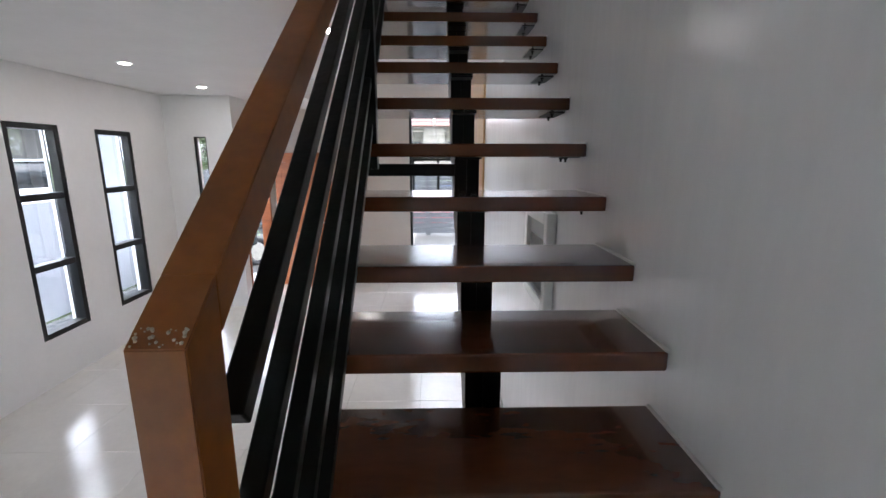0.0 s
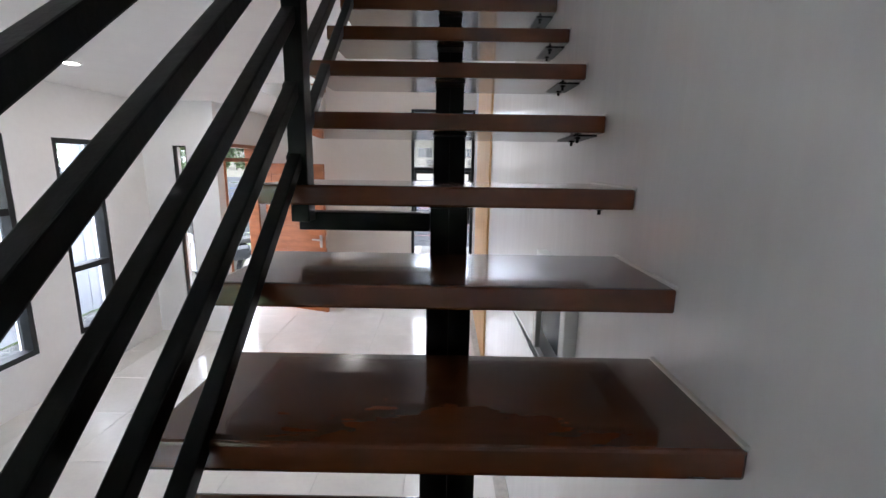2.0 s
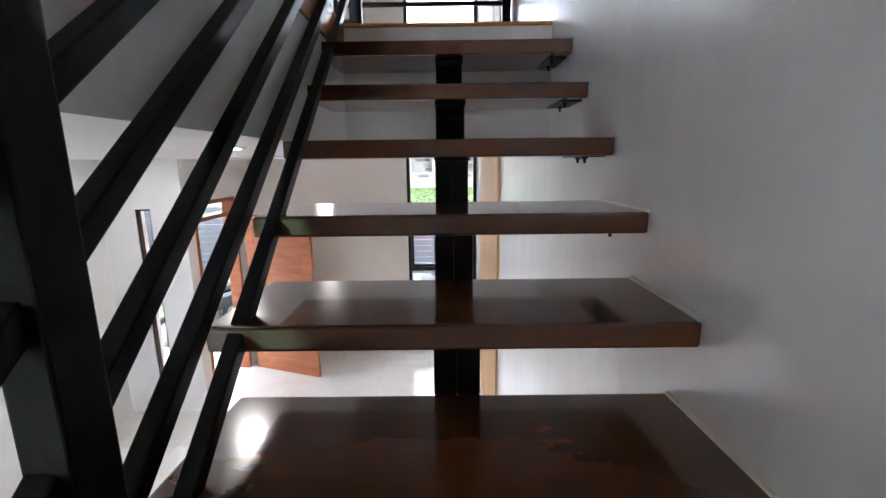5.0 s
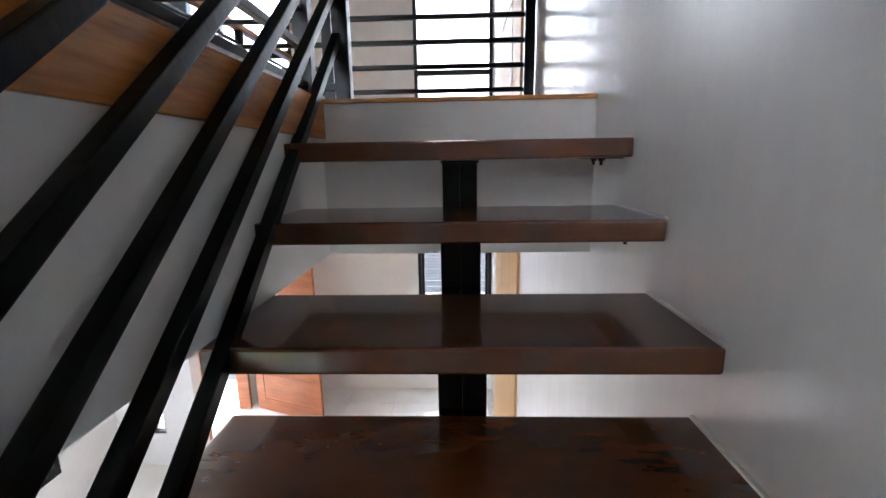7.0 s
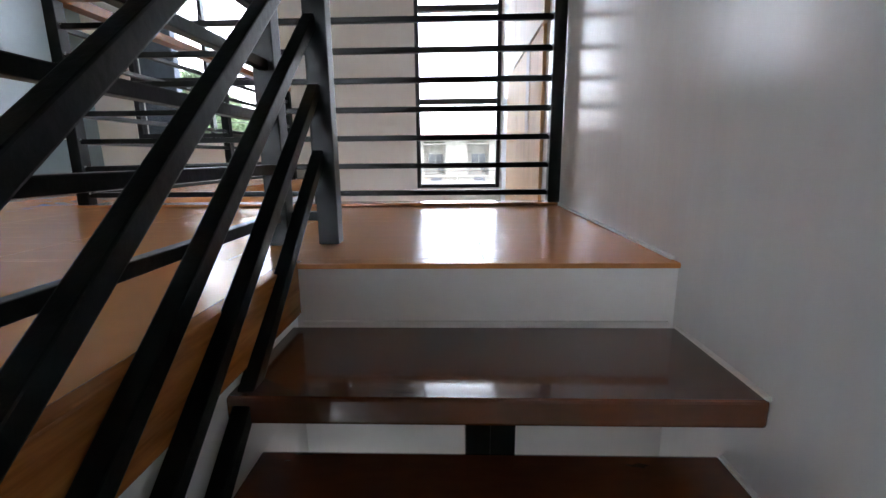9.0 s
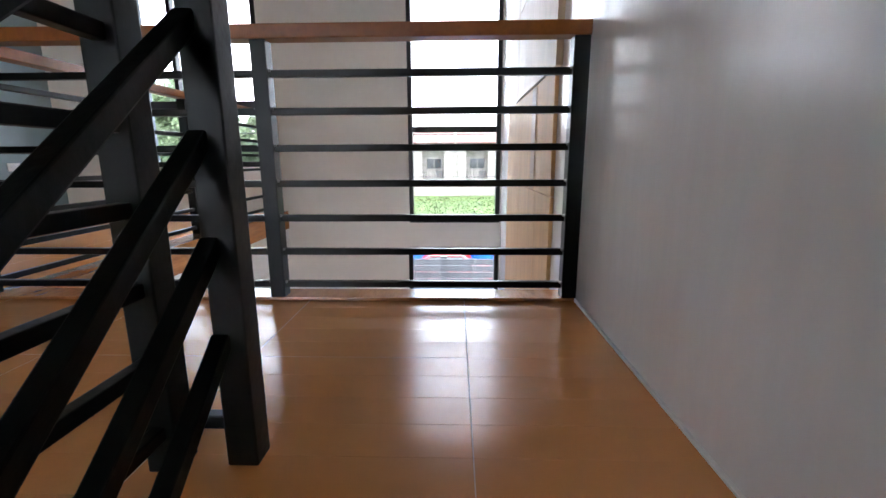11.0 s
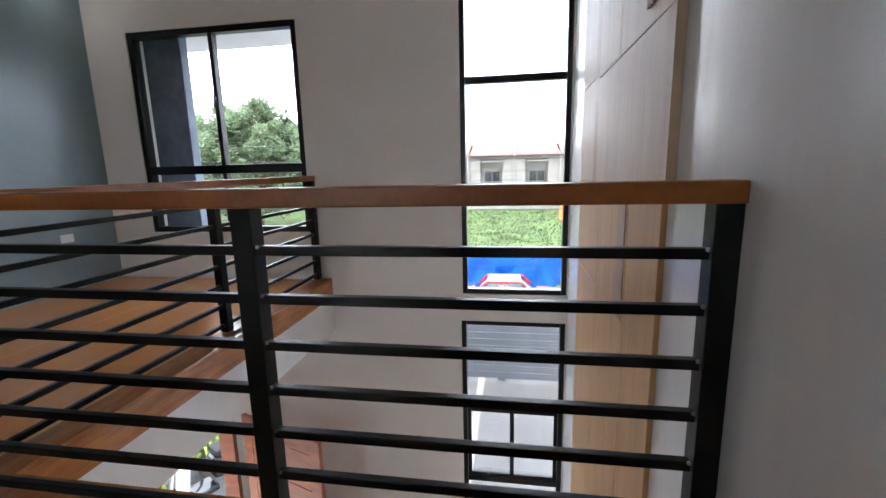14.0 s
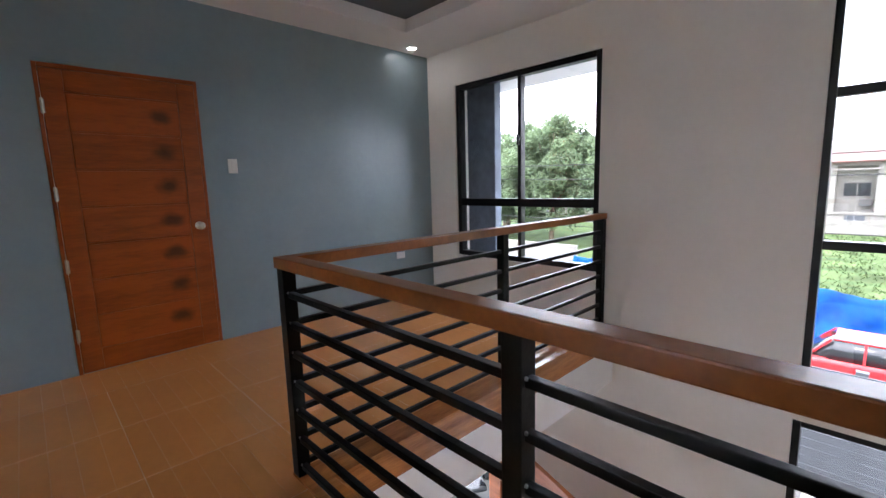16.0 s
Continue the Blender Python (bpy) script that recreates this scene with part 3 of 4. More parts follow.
# ---- doors ----
def panel_door(name, w, hgt, material, parent=None, grooves=6, knots=False):
    """A wooden door leaf in the plane y = 0, from x = 0 (hinges) to w: stiles, rails and horizontal boards."""
    g = parent
    t = 0.04
    for a0, a1 in ((0, 0.12), (w - 0.12, w)):
        part("stile", bx(a0, a1, -t / 2, t / 2, 0, hgt, bevel=0.002), material, g)
    for c0, c1 in ((0, 0.16), (hgt - 0.14, hgt)):
        part("rail", bx(0.121, w - 0.121, -t / 2, t / 2, c0, c1, bevel=0.002), material, g)
    part("core", bx(0.1205, w - 0.1205, -0.008, 0.008, 0.1605, hgt - 0.1405), material, g)
    step = (hgt - 0.302) / grooves
    for i in range(grooves):
        part("board", bx(0.121, w - 0.121, -t / 2 + 0.003, t / 2 - 0.003, 0.161 + i * step, 0.161 + (i + 1) * step - 0.013, bevel=0.006), M_BOARD if knots else material, g)

def door_leaf(name, label, m, w, hgt, material, grooves, handle):
    g = tagged(new(name), label, "door", "", "structure")
    panel_door(name, w, hgt, material, g, grooves, handle == "knob")
    hb = bmesh.new()
    if handle == "knob":
        bmesh.ops.create_uvsphere(hb, u_segments=14, v_segments=10, radius=0.03, matrix=Matrix.Translation((w - 0.06, -0.075, 1.0)) @ Matrix.Diagonal((1, 0.8, 1, 1)))
        tube(hb, (w - 0.06, -0.06, 1.0), (w - 0.06, -0.02, 1.0), 0.014)
        tube(hb, (w - 0.06, -0.024, 1.0), (w - 0.06, -0.02, 1.0), 0.033, 18)
    else:
        box(hb, w - 0.085, w - 0.045, -0.03, -0.0205, 0.93, 1.10, 0.004)
        tube(hb, (w - 0.065, -0.03, 1.04), (w - 0.065, -0.065, 1.04), 0.009)
        box(hb, w - 0.18, w - 0.055, -0.072, -0.056, 1.03, 1.05, 0.004)
        box(hb, w + 0.0005, w + 0.003, -0.012, 0.012, 0.92, 1.10)
    part("door_handle", hb, M_STEEL, g, "brushed metal door handle", True)
    for z in (0.28, 0.78, 1.28, 1.86) if handle == "knob" else (0.3, 1.7):
        k = bmesh.new()
        box(k, -0.012, 0.010, -0.0225, -0.0205, z - 0.045, z + 0.045)
        tube(k, (-0.004, -0.026, z - 0.05), (-0.004, -0.026, z + 0.05), 0.007, 8)
        part("hinge", k, M_STEEL, g, "pale metal hinge")
    g.matrix_world = m
    return g
GD0, GD1 = 0.868, 1.832
door_leaf("door_1", "closed orange-brown wooden door with horizontal boards and brass knob", pose(XG - 0.012, GD0 + 0.027, UP + 0.006, 0, 0, 90), GD1 - GD0 - 0.054, 2.105, M_DOOR, 7, "knob")
# unseen backing, added so that no light leaks round the closed door
setting("door_recess_back", bx(XG - 0.30, XG - 0.201, GD0 - 0.1, GD1 + 0.1, UP - 0.1, 5.5), M_WHITE, "plain backing added behind the door to stop light leaks", "wall")
jm = bmesh.new()
for a in ((XG - 0.15, XG + 0.006, GD0 + 0.001, GD0 + 0.024, UP, 5.395), (XG - 0.15, XG + 0.006, GD1 - 0.024, GD1 - 0.001, UP, 5.395), (XG - 0.15, XG + 0.006, GD0 + 0.0245, GD1 - 0.0245, 5.365, 5.395)):
    box(jm, *a, 0.003)
setting("door_frame_1", jm, M_DOOR, "orange-brown wooden door frame in the grey wall", "door frame")
door_leaf("door_2", "open reddish-brown wooden entrance door with horizontal grooves", pose(-2.985, 3.845, 0.006, 0, 0, -19.5), 0.975, 2.06, M_DOORX, 5, "lever")
jm = bmesh.new()
for a in ((XD - 0.14, XD + 0.008, W_DOOR[0] + 0.001, W_DOOR[0] + 0.05, 0.0, 2.299), (XD - 0.14, XD + 0.008, W_DOOR[1] - 0.05, W_DOOR[1] - 0.001, 0.0, 2.299), (XD - 0.14, XD + 0.008, W_DOOR[0] + 0.0505, W_DOOR[1] - 0.0505, 2.08, 2.125), (XD - 0.14, XD + 0.008, W_DOOR[0] + 0.0505, W_DOOR[1] - 0.0505, 2.255, 2.299)):
    box(jm, *a, 0.003)
setting("door_frame_2", jm, M_DOORX, "reddish-brown entrance door frame with a glazed transom", "door frame")

# ---- panelling on the tall wall ----
pan = thing("wall_panelling", -0.02, 3.0, 0, "beige veneer feature panelling on the tall wall", "wall panel")
for y0, y1, z0, z1, d, m_ in (
        (1.93, 2.328, 0.0, 3.61, 0.02, M_PANEL3), (1.93, 2.328, 3.614, 4.187, 0.02, M_PANEL3),
        (2.332, 2.958, 0.0, 3.61, 0.02, M_PANEL3), (2.332, 2.958, 3.614, 4.187, 0.02, M_PANEL3),
        (2.962, 3.66, 0.0, 2.2, 0.02, M_PANEL3), (2.962, 3.66, 2.204, 3.61, 0.02, M_PANEL3), (2.962, 3.66, 3.614, 4.187, 0.02, M_PANEL3),
        (3.165, 3.66, 4.191, 4.768, 0.02, M_PANEL), (3.165, 3.66, 4.772, TOP - 0.001, 0.02, M_PANEL),
        (1.88, 3.02, 4.191, 4.738, 0.03, M_PANEL), (1.88, 2.56, 4.743, TOP - 0.001, 0.03, M_PANEL), (2.564, 3.02, 4.743, TOP - 0.001, 0.03, M_PANEL)):
    part("panel", bx(-d, -0.001, y0, y1, z0, z1, bevel=0.0015), m_, pan)
part("edge_strip", bx(-0.024, -0.001, 3.023, 3.162, 4.191, TOP - 0.001, bevel=0.002), M_PANEL4, pan, "tan strip along the raised panel")
for y, z0, z1 in ((1.878, 4.191, TOP - 0.001),):
    part("edge_strip", bx(-0.031, -0.0005, y - 0.0012, y + 0.0012, z0, z1), M_PANEL, pan, "beige edge of the raised panel")
for y0, y1, z0, z1, d in ((1.90, 2.14, 4.80, 5.7, 0.03),):
    k = y0
    while k < y1:
        part("rib", bx(-d - 0.012, -d - 0.0005, k, k + 0.014, z0, z1), M_PANEL2, pan)
        k += 0.026

part("batten", bx(-0.024, -0.0205, 2.36, 2.49, 3.62, 4.18, bevel=0.001), M_PANEL4, pan, "narrow tan strip between the lower panels")

# ---- small fixtures ----
def plate(name, label, y, z, w, hgt, n, vertical=True):
    g = thing(name, XG, y, z, label, name.replace("_", " "))
    part("cover", bx(XG + 0.001, XG + 0.009, y - w / 2, y + w / 2, z - hgt / 2, z + hgt / 2, bevel=0.003), M_PLASTIC, g)
    for i in range(n):
        s = (i - (n - 1) / 2) * 0.03
        yy, zz = (y, z + s) if vertical else (y + s, z)
        part("rocker", bx(XG + 0.0092, XG + 0.013, yy - 0.012, yy + 0.012, zz - 0.010, zz + 0.010, bevel=0.002), M_PLASTIC, g)
    return g
plate("light_switch", "white plastic light switch on the grey wall", 2.05, 4.735, 0.075, 0.12, 3)
plate("wall_outlet", "white plastic socket outlet low on the grey wall", 3.82, 3.735, 0.12, 0.075, 2, False)
def downlight(x, y, z, watts=0.4):
    g = thing("downlight", x, y, z, "small round recessed white ceiling downlight", "downlight", "ceiling downlights")
    bm = bmesh.new()
    tube(bm, (x, y, z - 0.007), (x, y, z - 0.0005), 0.06, 24)
    part("trim_ring", bm, M_PLASTIC, g)
    bm = bmesh.new()
    tube(bm, (x, y, z - 0.010), (x, y, z - 0.0072), 0.042, 24)
    part("lens", bm, M_LAMP, g)
    lamp = bpy.data.lights.new("downlight_lamp", "AREA")
    lamp.shape, lamp.size, lamp.energy, lamp.color = "DISK", 0.08, watts, (1.0, 0.95, 0.88)
    new("downlight_lamp", lamp).matrix_world = Matrix.Translation((x, y, z - 0.012))
    return g
for x, y, watts in ((-3.07, 0.86, 0.4), (-3.08, 2.08, 0.4), (-1.19, -0.11, 0.3), (-1.2, 1.1, 0.5)):
    downlight(x, y, SOF, watts)
downlight(-4.37, 3.95, TOP, 0.02)

board = thing("electrical_panel", -0.02, -0.77, 1.5, "white electrical wall panel with open grey lid under the stairs", "electrical panel")
fr = bmesh.new()
for a in ((-1.0, -0.94, 1.265, 1.745), (-0.58, -0.52, 1.265, 1.745), (-0.9395, -0.5805, 1.265, 1.325), (-0.9395, -0.5805, 1.685, 1.745)):
    box(fr, -0.045, -0.001, *a, 0.006)
part("cover_frame", fr, M_PLASTIC, board)
part("inner_plate", bx(-0.024, -0.002, -0.9395, -0.5805, 1.3255, 1.6845), M_STEELG, board, "grey metal inner plate")
part("breaker_window", bx(-0.030, -0.0245, -0.90, -0.62, 1.42, 1.60, bevel=0.002), M_SMOKE, board, "dark breaker row")
part("lid", bx(-0.002, 0.002, -0.19, 0.19, -0.10, 0.10, bevel=0.001, m=pose(-0.098, -0.75, 1.405, 0, -30, 0)), M_STEELG, board, "grey lid hanging open")

# ---- outdoors ----
STREET = -1.15
def profile(y):
    """Height of the land along the view: house lot, drop to the street, meadow rising behind it."""
    pts = ((-300, -0.14), (9.6, -0.14), (11.0, STREET), (18.4, STREET), (21.0, -0.75), (46.0, 0.0), (90.0, 0.8), (600.0, 1.0))
    for (a, za), (b, zb) in zip(pts, pts[1:]):
        if y <= b:
            return za + (zb - za) * (y - a) / (b - a)
    return pts[-1][1]
gb = bmesh.new()
ys = [-300, -60, -10, 0, 5, 9.6, 10.3, 11, 14, 18.4, 19.7, 21, 25, 30, 36, 46, 60, 90, 160, 300, 600]
xs = [-500, -200, -90, -40, -20, -10, -5, 0, 5, 10, 20, 40, 90, 200, 500]
grid = [[gb.verts.new((x, y, profile(y))) for x in xs] for y in ys]
for r0, r1 in zip(grid, grid[1:]):
    for i in range(len(xs) - 1):
        gb.faces.new((r0[i], r0[i + 1], r1[i + 1], r1[i]))
setting("ground", gb, M_GRASS, "green meadow and lots reaching the horizon", "ground")
setting("driveway", bx(-9.0, 6.0, YF + 0.2, 9.55, -0.135, -0.125), M_CONC, "pale grey concrete driveway before the house", "pavement")
setting("side_gravel", bx(-5.6, XL - 0.19, -8.0, YF + 0.19, -0.136, -0.128), M_GRAVEL, "dark gravel strip beside the house", "ground")
setting("porch_floor", bx(XG - 0.3, XD - 0.151, YD + 0.16, YF + 0.19, -0.127, -0.012), M_TILE, "polished cream porch floor", "pavement")
setting("road", bx(-80, 80, 11.05, 18.3, STREET - 0.01, STREET + 0.004), M_ASPH, "grey asphalt street", "road")
for x in (-6.0, -3.6, -1.2, 1.2, 3.6):
    setting("driveway_joint", bx(x, x + 0.14, YF + 0.3, 9.5, -0.1245, -0.121), M_HOUSE, "pale strip in the driveway", "pavement")

fence = thing("slatted_gate", 0, 9.0, -0.12, "dark grey metal gate with horizontal slats", "gate")
sl_me = finish("slat", bx(-10.5, 10.5, 8.985, 9.015, 0, 0.136, bevel=0.004), M_FENCE)
for i in range(12):
    o = new("slat", sl_me)
    o.parent, o.matrix_parent_inverse, o.location = fence, Matrix.Translation((0, -9.0, 0.12)), (0, 0, -0.06 + i * 0.145)
for x in (-10.4, -7.8, -5.2, -2.9, -0.72, 1.9, 4.6, 7.4, 10.4):
    part("post", bx(x - 0.07, x + 0.07, 9.016, 9.12, -0.14, 1.72, bevel=0.005), M_FENCE, fence)
setting("side_fence_wall", wall_mesh("x", -5.85, 0.15, -9.0, 3.845, -0.2, 1.42), M_BLOCK, "white rendered boundary wall beside the house", "fence")

setting("side_boundary_wall", bx(-5.87, -5.69, 3.85, 5.7, -0.2, 2.95, bevel=0.01), M_BLOCK, "tall white rendered wall beside the porch", "fence")
col = thing("facade_column", -4.16, 4.8, SOF, "dark blue-grey rendered facade column outside the window", "column")
part("shaft", bx(-4.45, -3.73, 4.56, 4.67, SOF, TOP + 0.24, bevel=0.01), M_SLATE, col)
setting("canopy", bx(-4.7, -2.1, YF + 0.202, 5.25, 5.66, 5.80), M_CEIL, "pale soffit canopy over the hall window", "roof")

setting("neighbour_carport", bx(-12.3, -6.9, 0.0, 9.5, -0.16, 0.55, bevel=0.02), M_CONC, "raised grey concrete carport slab of the neighbouring lot", "pavement")
nb = thing("neighbour_house", -12.5, 4.0, -0.14, "pale grey neighbouring house with a deep brown eave", "house")
part("wall", wall_mesh("x", -12.6, 0.2, -2.0, 11.0, -0.14, 3.1, [(2.0, 3.8, 1.3, 2.5), (6.4, 8.6, 1.3, 2.5)]), M_CONC, nb)
for y0, y1 in ((2.0, 3.8), (6.4, 8.6)):
    pw = part("window", bx(-12.54, -12.51, y0, y1, 1.3, 2.5), M_CARGLASS, nb, "dark window with pale bars")
    for k in range(4):
        fb = new("frame", finish("frame", bx(-12.50, -12.46, y0 + 0.001, y1 - 0.001, 1.3 + k * 0.38, 1.35 + k * 0.38), M_HOUSE))
        fb.parent = pw
part("roof", bx(-17.0, -11.4, -2.5, 11.5, 3.101, 3.3, bevel=0.03), M_ROOF, nb, "brown roof with deep eave")

# blue tarpaulin on a fence
tb = bmesh.new()
N, K = 90, 9
rows = []
for k in range(K):
    f = k / (K - 1)
    row = []
    for i in range(N + 1):
        x = -11.5 + 19.5 * i / N
        top = 0.62 - 0.10 * (x + 2) * 0.35 + 0.10 * math.sin(x * 1.3) + 0.05 * math.sin(x * 3.1 + 1)
        z = STREET + 0.02 + (top - STREET) * (1 - f)
        y = 20.2 - 0.55 * f + 0.14 * math.sin(x * 4.0 + f * 7) * f + 0.08 * math.sin(x * 9 + f * 14) + 0.14 * math.sin(x * 2.1 - f * 3) * f
        row.append(tb.verts.new((x, y, z)))
    rows.append(row)
for r0, r1 in zip(rows, rows[1:]):
    for i in range(N):
        tb.faces.new((r0[i], r0[i + 1], r1[i + 1], r1[i]))
bmesh.ops.solidify(tb, geom=tb.faces[:], thickness=0.01)
tarp = thing("tarpaulin", -0.5, 20.0, STREET, "bright blue creased tarpaulin draped over a fence", "tarpaulin")
part("sheet", tb, M_TARP, tarp, "", True)

def sedan(name, label, m, paint):
    """A saloon car along x, its nose towards -x, wheels on z = 0."""
    g = thing(name, 0, 0, 0, label, "car")
    def hull(sections, mat_, nm, lab=""):
        b = bmesh.new()
        rings = []
        for x, pts in sections:
            rings.append([b.verts.new((x, y, z)) for y, z in pts])
        for r0, r1 in zip(rings, rings[1:]):
            for i in range(len(r0)):
                j = (i + 1) % len(r0)
                b.faces.new((r0[i], r0[j], r1[j], r1[i]))
        b.faces.new(rings[0])
        b.faces.new(list(reversed(rings[-1])))
        bmesh.ops.bevel(b, geom=b.edges[:], offset=0.03, segments=2, affect="EDGES", clamp_overlap=True)
        return part(nm, b, mat_, g, lab, True)
    def sec(w, z0, z1):
        return [(-w, z0), (w, z0), (w, z1 * 0.75 + z0 * 0.25), (w - 0.07, z1), (-w + 0.07, z1), (-w, z1 * 0.75 + z0 * 0.25)]
    body = hull([(-2.1, sec(0.70, 0.35, 0.62)), (-1.9, sec(0.80, 0.25, 0.74)), (-0.95, sec(0.84, 0.22, 0.90)), (0.9, sec(0.84, 0.22, 0.92)), (1.75, sec(0.82, 0.25, 0.92)), (2.1, sec(0.74, 0.36, 0.82))], paint, "body")
    def cab(w0, w1, z0, z1):
        return [(-w0, z0), (w0, z0), (w1, z1), (-w1, z1)]
    hull([(-0.98, cab(0.74, 0.72, 0.86, 0.90)), (-0.40, cab(0.76, 0.60, 0.86, 1.37)), (0.75, cab(0.76, 0.60, 0.86, 1.38)), (1.40, cab(0.74, 0.70, 0.86, 0.93))], M_CARGLASS, "glasshouse", "dark glazed cabin")
    part("roof", bx(-0.42, 0.78, -0.60, 0.60, 1.365, 1.41, bevel=0.02), paint, g)
    for x in (-0.46, 0.20, 0.84):
        for s in (-1, 1):
            b = bmesh.new()
            beam(b, (x + (0.0 if abs(x - 0.2) < 0.1 else (-0.45 if x < 0 else 0.5)), s * 0.765, 0.89), (x, s * 0.62, 1.38), 0.05, 0.05)
            part("pillar", b, paint, g)
    for x in (-1.32, 1.28):
        for s in (-1, 1):
            b = bmesh.new()
            tube(b, (x, s * 0.66, 0.31), (x, s * 0.86, 0.31), 0.31, 22)
            w = part("wheel", b, M_RUBBER, g)
            b = bmesh.new()
            tube(b, (x, s * 0.80, 0.31), (x, s * 0.868, 0.31), 0.19, 16)
            r = new("rim", finish("rim", b, M_STEEL))
            r.parent = w
    for s in (-1, 1):
        part("headlight", bx(-2.12, -2.0, s * 0.58 - 0.13, s * 0.58 + 0.13, 0.58, 0.70, bevel=0.02), M_PLASTIC, g, "clear headlight")
        part("taillight", bx(2.0, 2.115, s * 0.60 - 0.12, s * 0.60 + 0.12, 0.66, 0.80, bevel=0.02), M_RED, g, "red taillight")
    g.matrix_world = m
    return g
sedan("car", "red saloon car parked on the street before the tarpaulin", pose(-1.0, 16.2, STREET + 0.004), M_RED)
sedan("car", "silver car parked on the neighbouring carport slab", pose(-8.6, 6.0, 0.551, 0, 0, 60), M_SILVER)

# townhouse row
def townhouse():
    g = thing("townhouse", 0, 48.0, 0, "cream rendered two-storey townhouse with brown roof", "house", "row of townhouses")
    part("wall", wall_mesh("y", 48.0, 0.3, -2.3, 2.3, -0.6, 5.35, [(-1.2, 1.15, 1.45, 5.1)]), M_HOUSE, g)
    part("party_wall", bx(2.3, 2.45, 47.7, 56.0, -0.6, 5.9), M_HOUSE, g)
    part("bay", bx(-1.25, 1.2, 48.9, 49.1, 1.3, 5.3), M_HOUSE, g, "recessed pale bay")
    w = part("window", bx(-0.75, 0.85, 48.82, 48.895, 2.7, 3.75, bevel=0.02), M_CARGLASS, g, "dark upper window")
    for a in ((-0.8, 0.9, 3.76, 3.84), (-0.8, 0.9, 2.61, 2.69), (0.02, 0.08, 2.7, 3.75), (-0.8, -0.74, 2.7, 3.75), (0.84, 0.9, 2.7, 3.75)):
        f = new("frame", finish("frame", bx(a[0], a[1], 48.77, 48.818, a[2], a[3]), M_HOUSE))
        f.parent = w
    part("hood", bx(-1.3, 1.25, 47.45, 47.99, 4.75, 4.87, bevel=0.02), M_HOUSE, g, "concrete hood over the window")
    part("sill_band", bx(-2.3, 2.29, 47.9, 47.998, 1.25, 1.42, bevel=0.01), M_HOUSE, g, "plain rendered band between the storeys")
    part("air_conditioner", bx(0.25, 1.0, 48.45, 48.75, 1.9, 2.45, bevel=0.03), M_CONC, g, "grey air-conditioner box")
    # flat panel; its dark colour stands in for the doorway's shade
    part("door", bx(-0.5, 0.7, 47.93, 47.99, -0.5, 1.2), M_FENCE, g, "dark panel coloured as a shaded doorway")
    r = bmesh.new()
    beam(r, (0, 47.55, 5.40), (0, 52.5, 6.85), 4.58, 0.12, 0.01)
    part("roof", r, M_ROOF, g, "faded brown sheet roof")
    r = bmesh.new()
    beam(r, (0, 52.51, 6.85), (0, 57.0, 5.40), 4.58, 0.12, 0.01)
    part("roof", r, M_ROOF, g, "faded brown sheet roof")
    return g
th = townhouse()
th.matrix_world = pose(-2.88, 48.0, 0.05)
for i in list(range(-6, 0)) + list(range(1, 7)):
    copy_thing(th, pose(-2.88 + i * 4.76, 48.0, 0.05))
setting("meadow_wall", bx(-40, 40, 45.6, 45.8, -0.2, 1.0), M_HOUSE, "low pale boundary wall behind the meadow", "fence")
net = thing("orange_net_fence", 4.4, 38.0, -0.3, "orange plastic safety net on stakes", "fence")
part("net", bx(3.3, 5.6, 38.0, 38.03, -0.35, 1.1), M_ORANGE, net)
for x in (3.3, 4.45, 5.6):
    part("stake", bx(x - 0.04, x + 0.04, 38.031, 38.1, -0.4, 0.9), M_BARK, net)

setting("roadside_wall", bx(-34.0, -12.2, 21.6, 21.8, -1.2, 1.15, bevel=0.01), M_HOUSE, "low pale rendered wall across the street", "fence")

# trees
def tree(x, y, base, height, spread, seed, clumps=44):
    rng = random.Random(seed)
    g = thing("tree", x, y, base, "leafy green broad-crowned tree", "tree", "trees beyond the street")
    b = bmesh.new()
    tube(b, (x, y, base), (x + 0.1, y, base + height * 0.45), 0.22, 10, 0.14)
    for i in range(6):
        a = i * 1.05 + rng.random()
        tube(b, (x + 0.1, y, base + height * (0.30 + 0.03 * i)), (x + math.cos(a) * spread * 0.6, y + math.sin(a) * spread * 0.6, base + height * (0.60 + 0.05 * i)), 0.09, 7, 0.03)
    part("trunk", b, M_BARK, g)
    verts, faces = [], []
    for c in range(clumps):
        while True:
            p = Vector((rng.uniform(-1, 1), rng.uniform(-1, 1), rng.uniform(-0.9, 1)))
            if p.length < 1:
                break
        cx, cy, cz = x + p.x * spread, y + p.y * spread, base + height * 0.55 + p.z * height * 0.44
        cr = rng.uniform(0.10, 0.2) * spread * 1.1
        for q in range(380):
            d = Vector((rng.gauss(0, 1), rng.gauss(0, 1), rng.gauss(0, 0.8))).normalized() * cr * rng.random() ** 0.4
            o = Vector((cx, cy, cz)) + d
            u = Vector((rng.uniform(-1, 1), rng.uniform(-1, 1), rng.uniform(-0.5, 0.5))).normalized() * rng.uniform(0.09, 0.17)
            v = u.cross(Vector((rng.uniform(-1, 1), rng.uniform(-1, 1), 1))).normalized() * 0.075
            k = len(verts)
            verts += [o - u, o + v, o + u, o - v]
            faces.append((k, k + 1, k + 2, k + 3))
    me = bpy.data.meshes.new("crown")
    me.from_pydata([tuple(v) for v in verts], [], faces)
    me.materials.append(M_LEAF)
    cr = new("crown", me)
    cr.parent = g
    cr.matrix_parent_inverse = Matrix.Translation((x, y, base)).inverted()
    return g
tree(-19.9, 31.5, -0.4, 10.0, 3.9, 3, 210)
tree(-15.4, 37.0, -0.3, 8.0, 3.7, 4, 150)
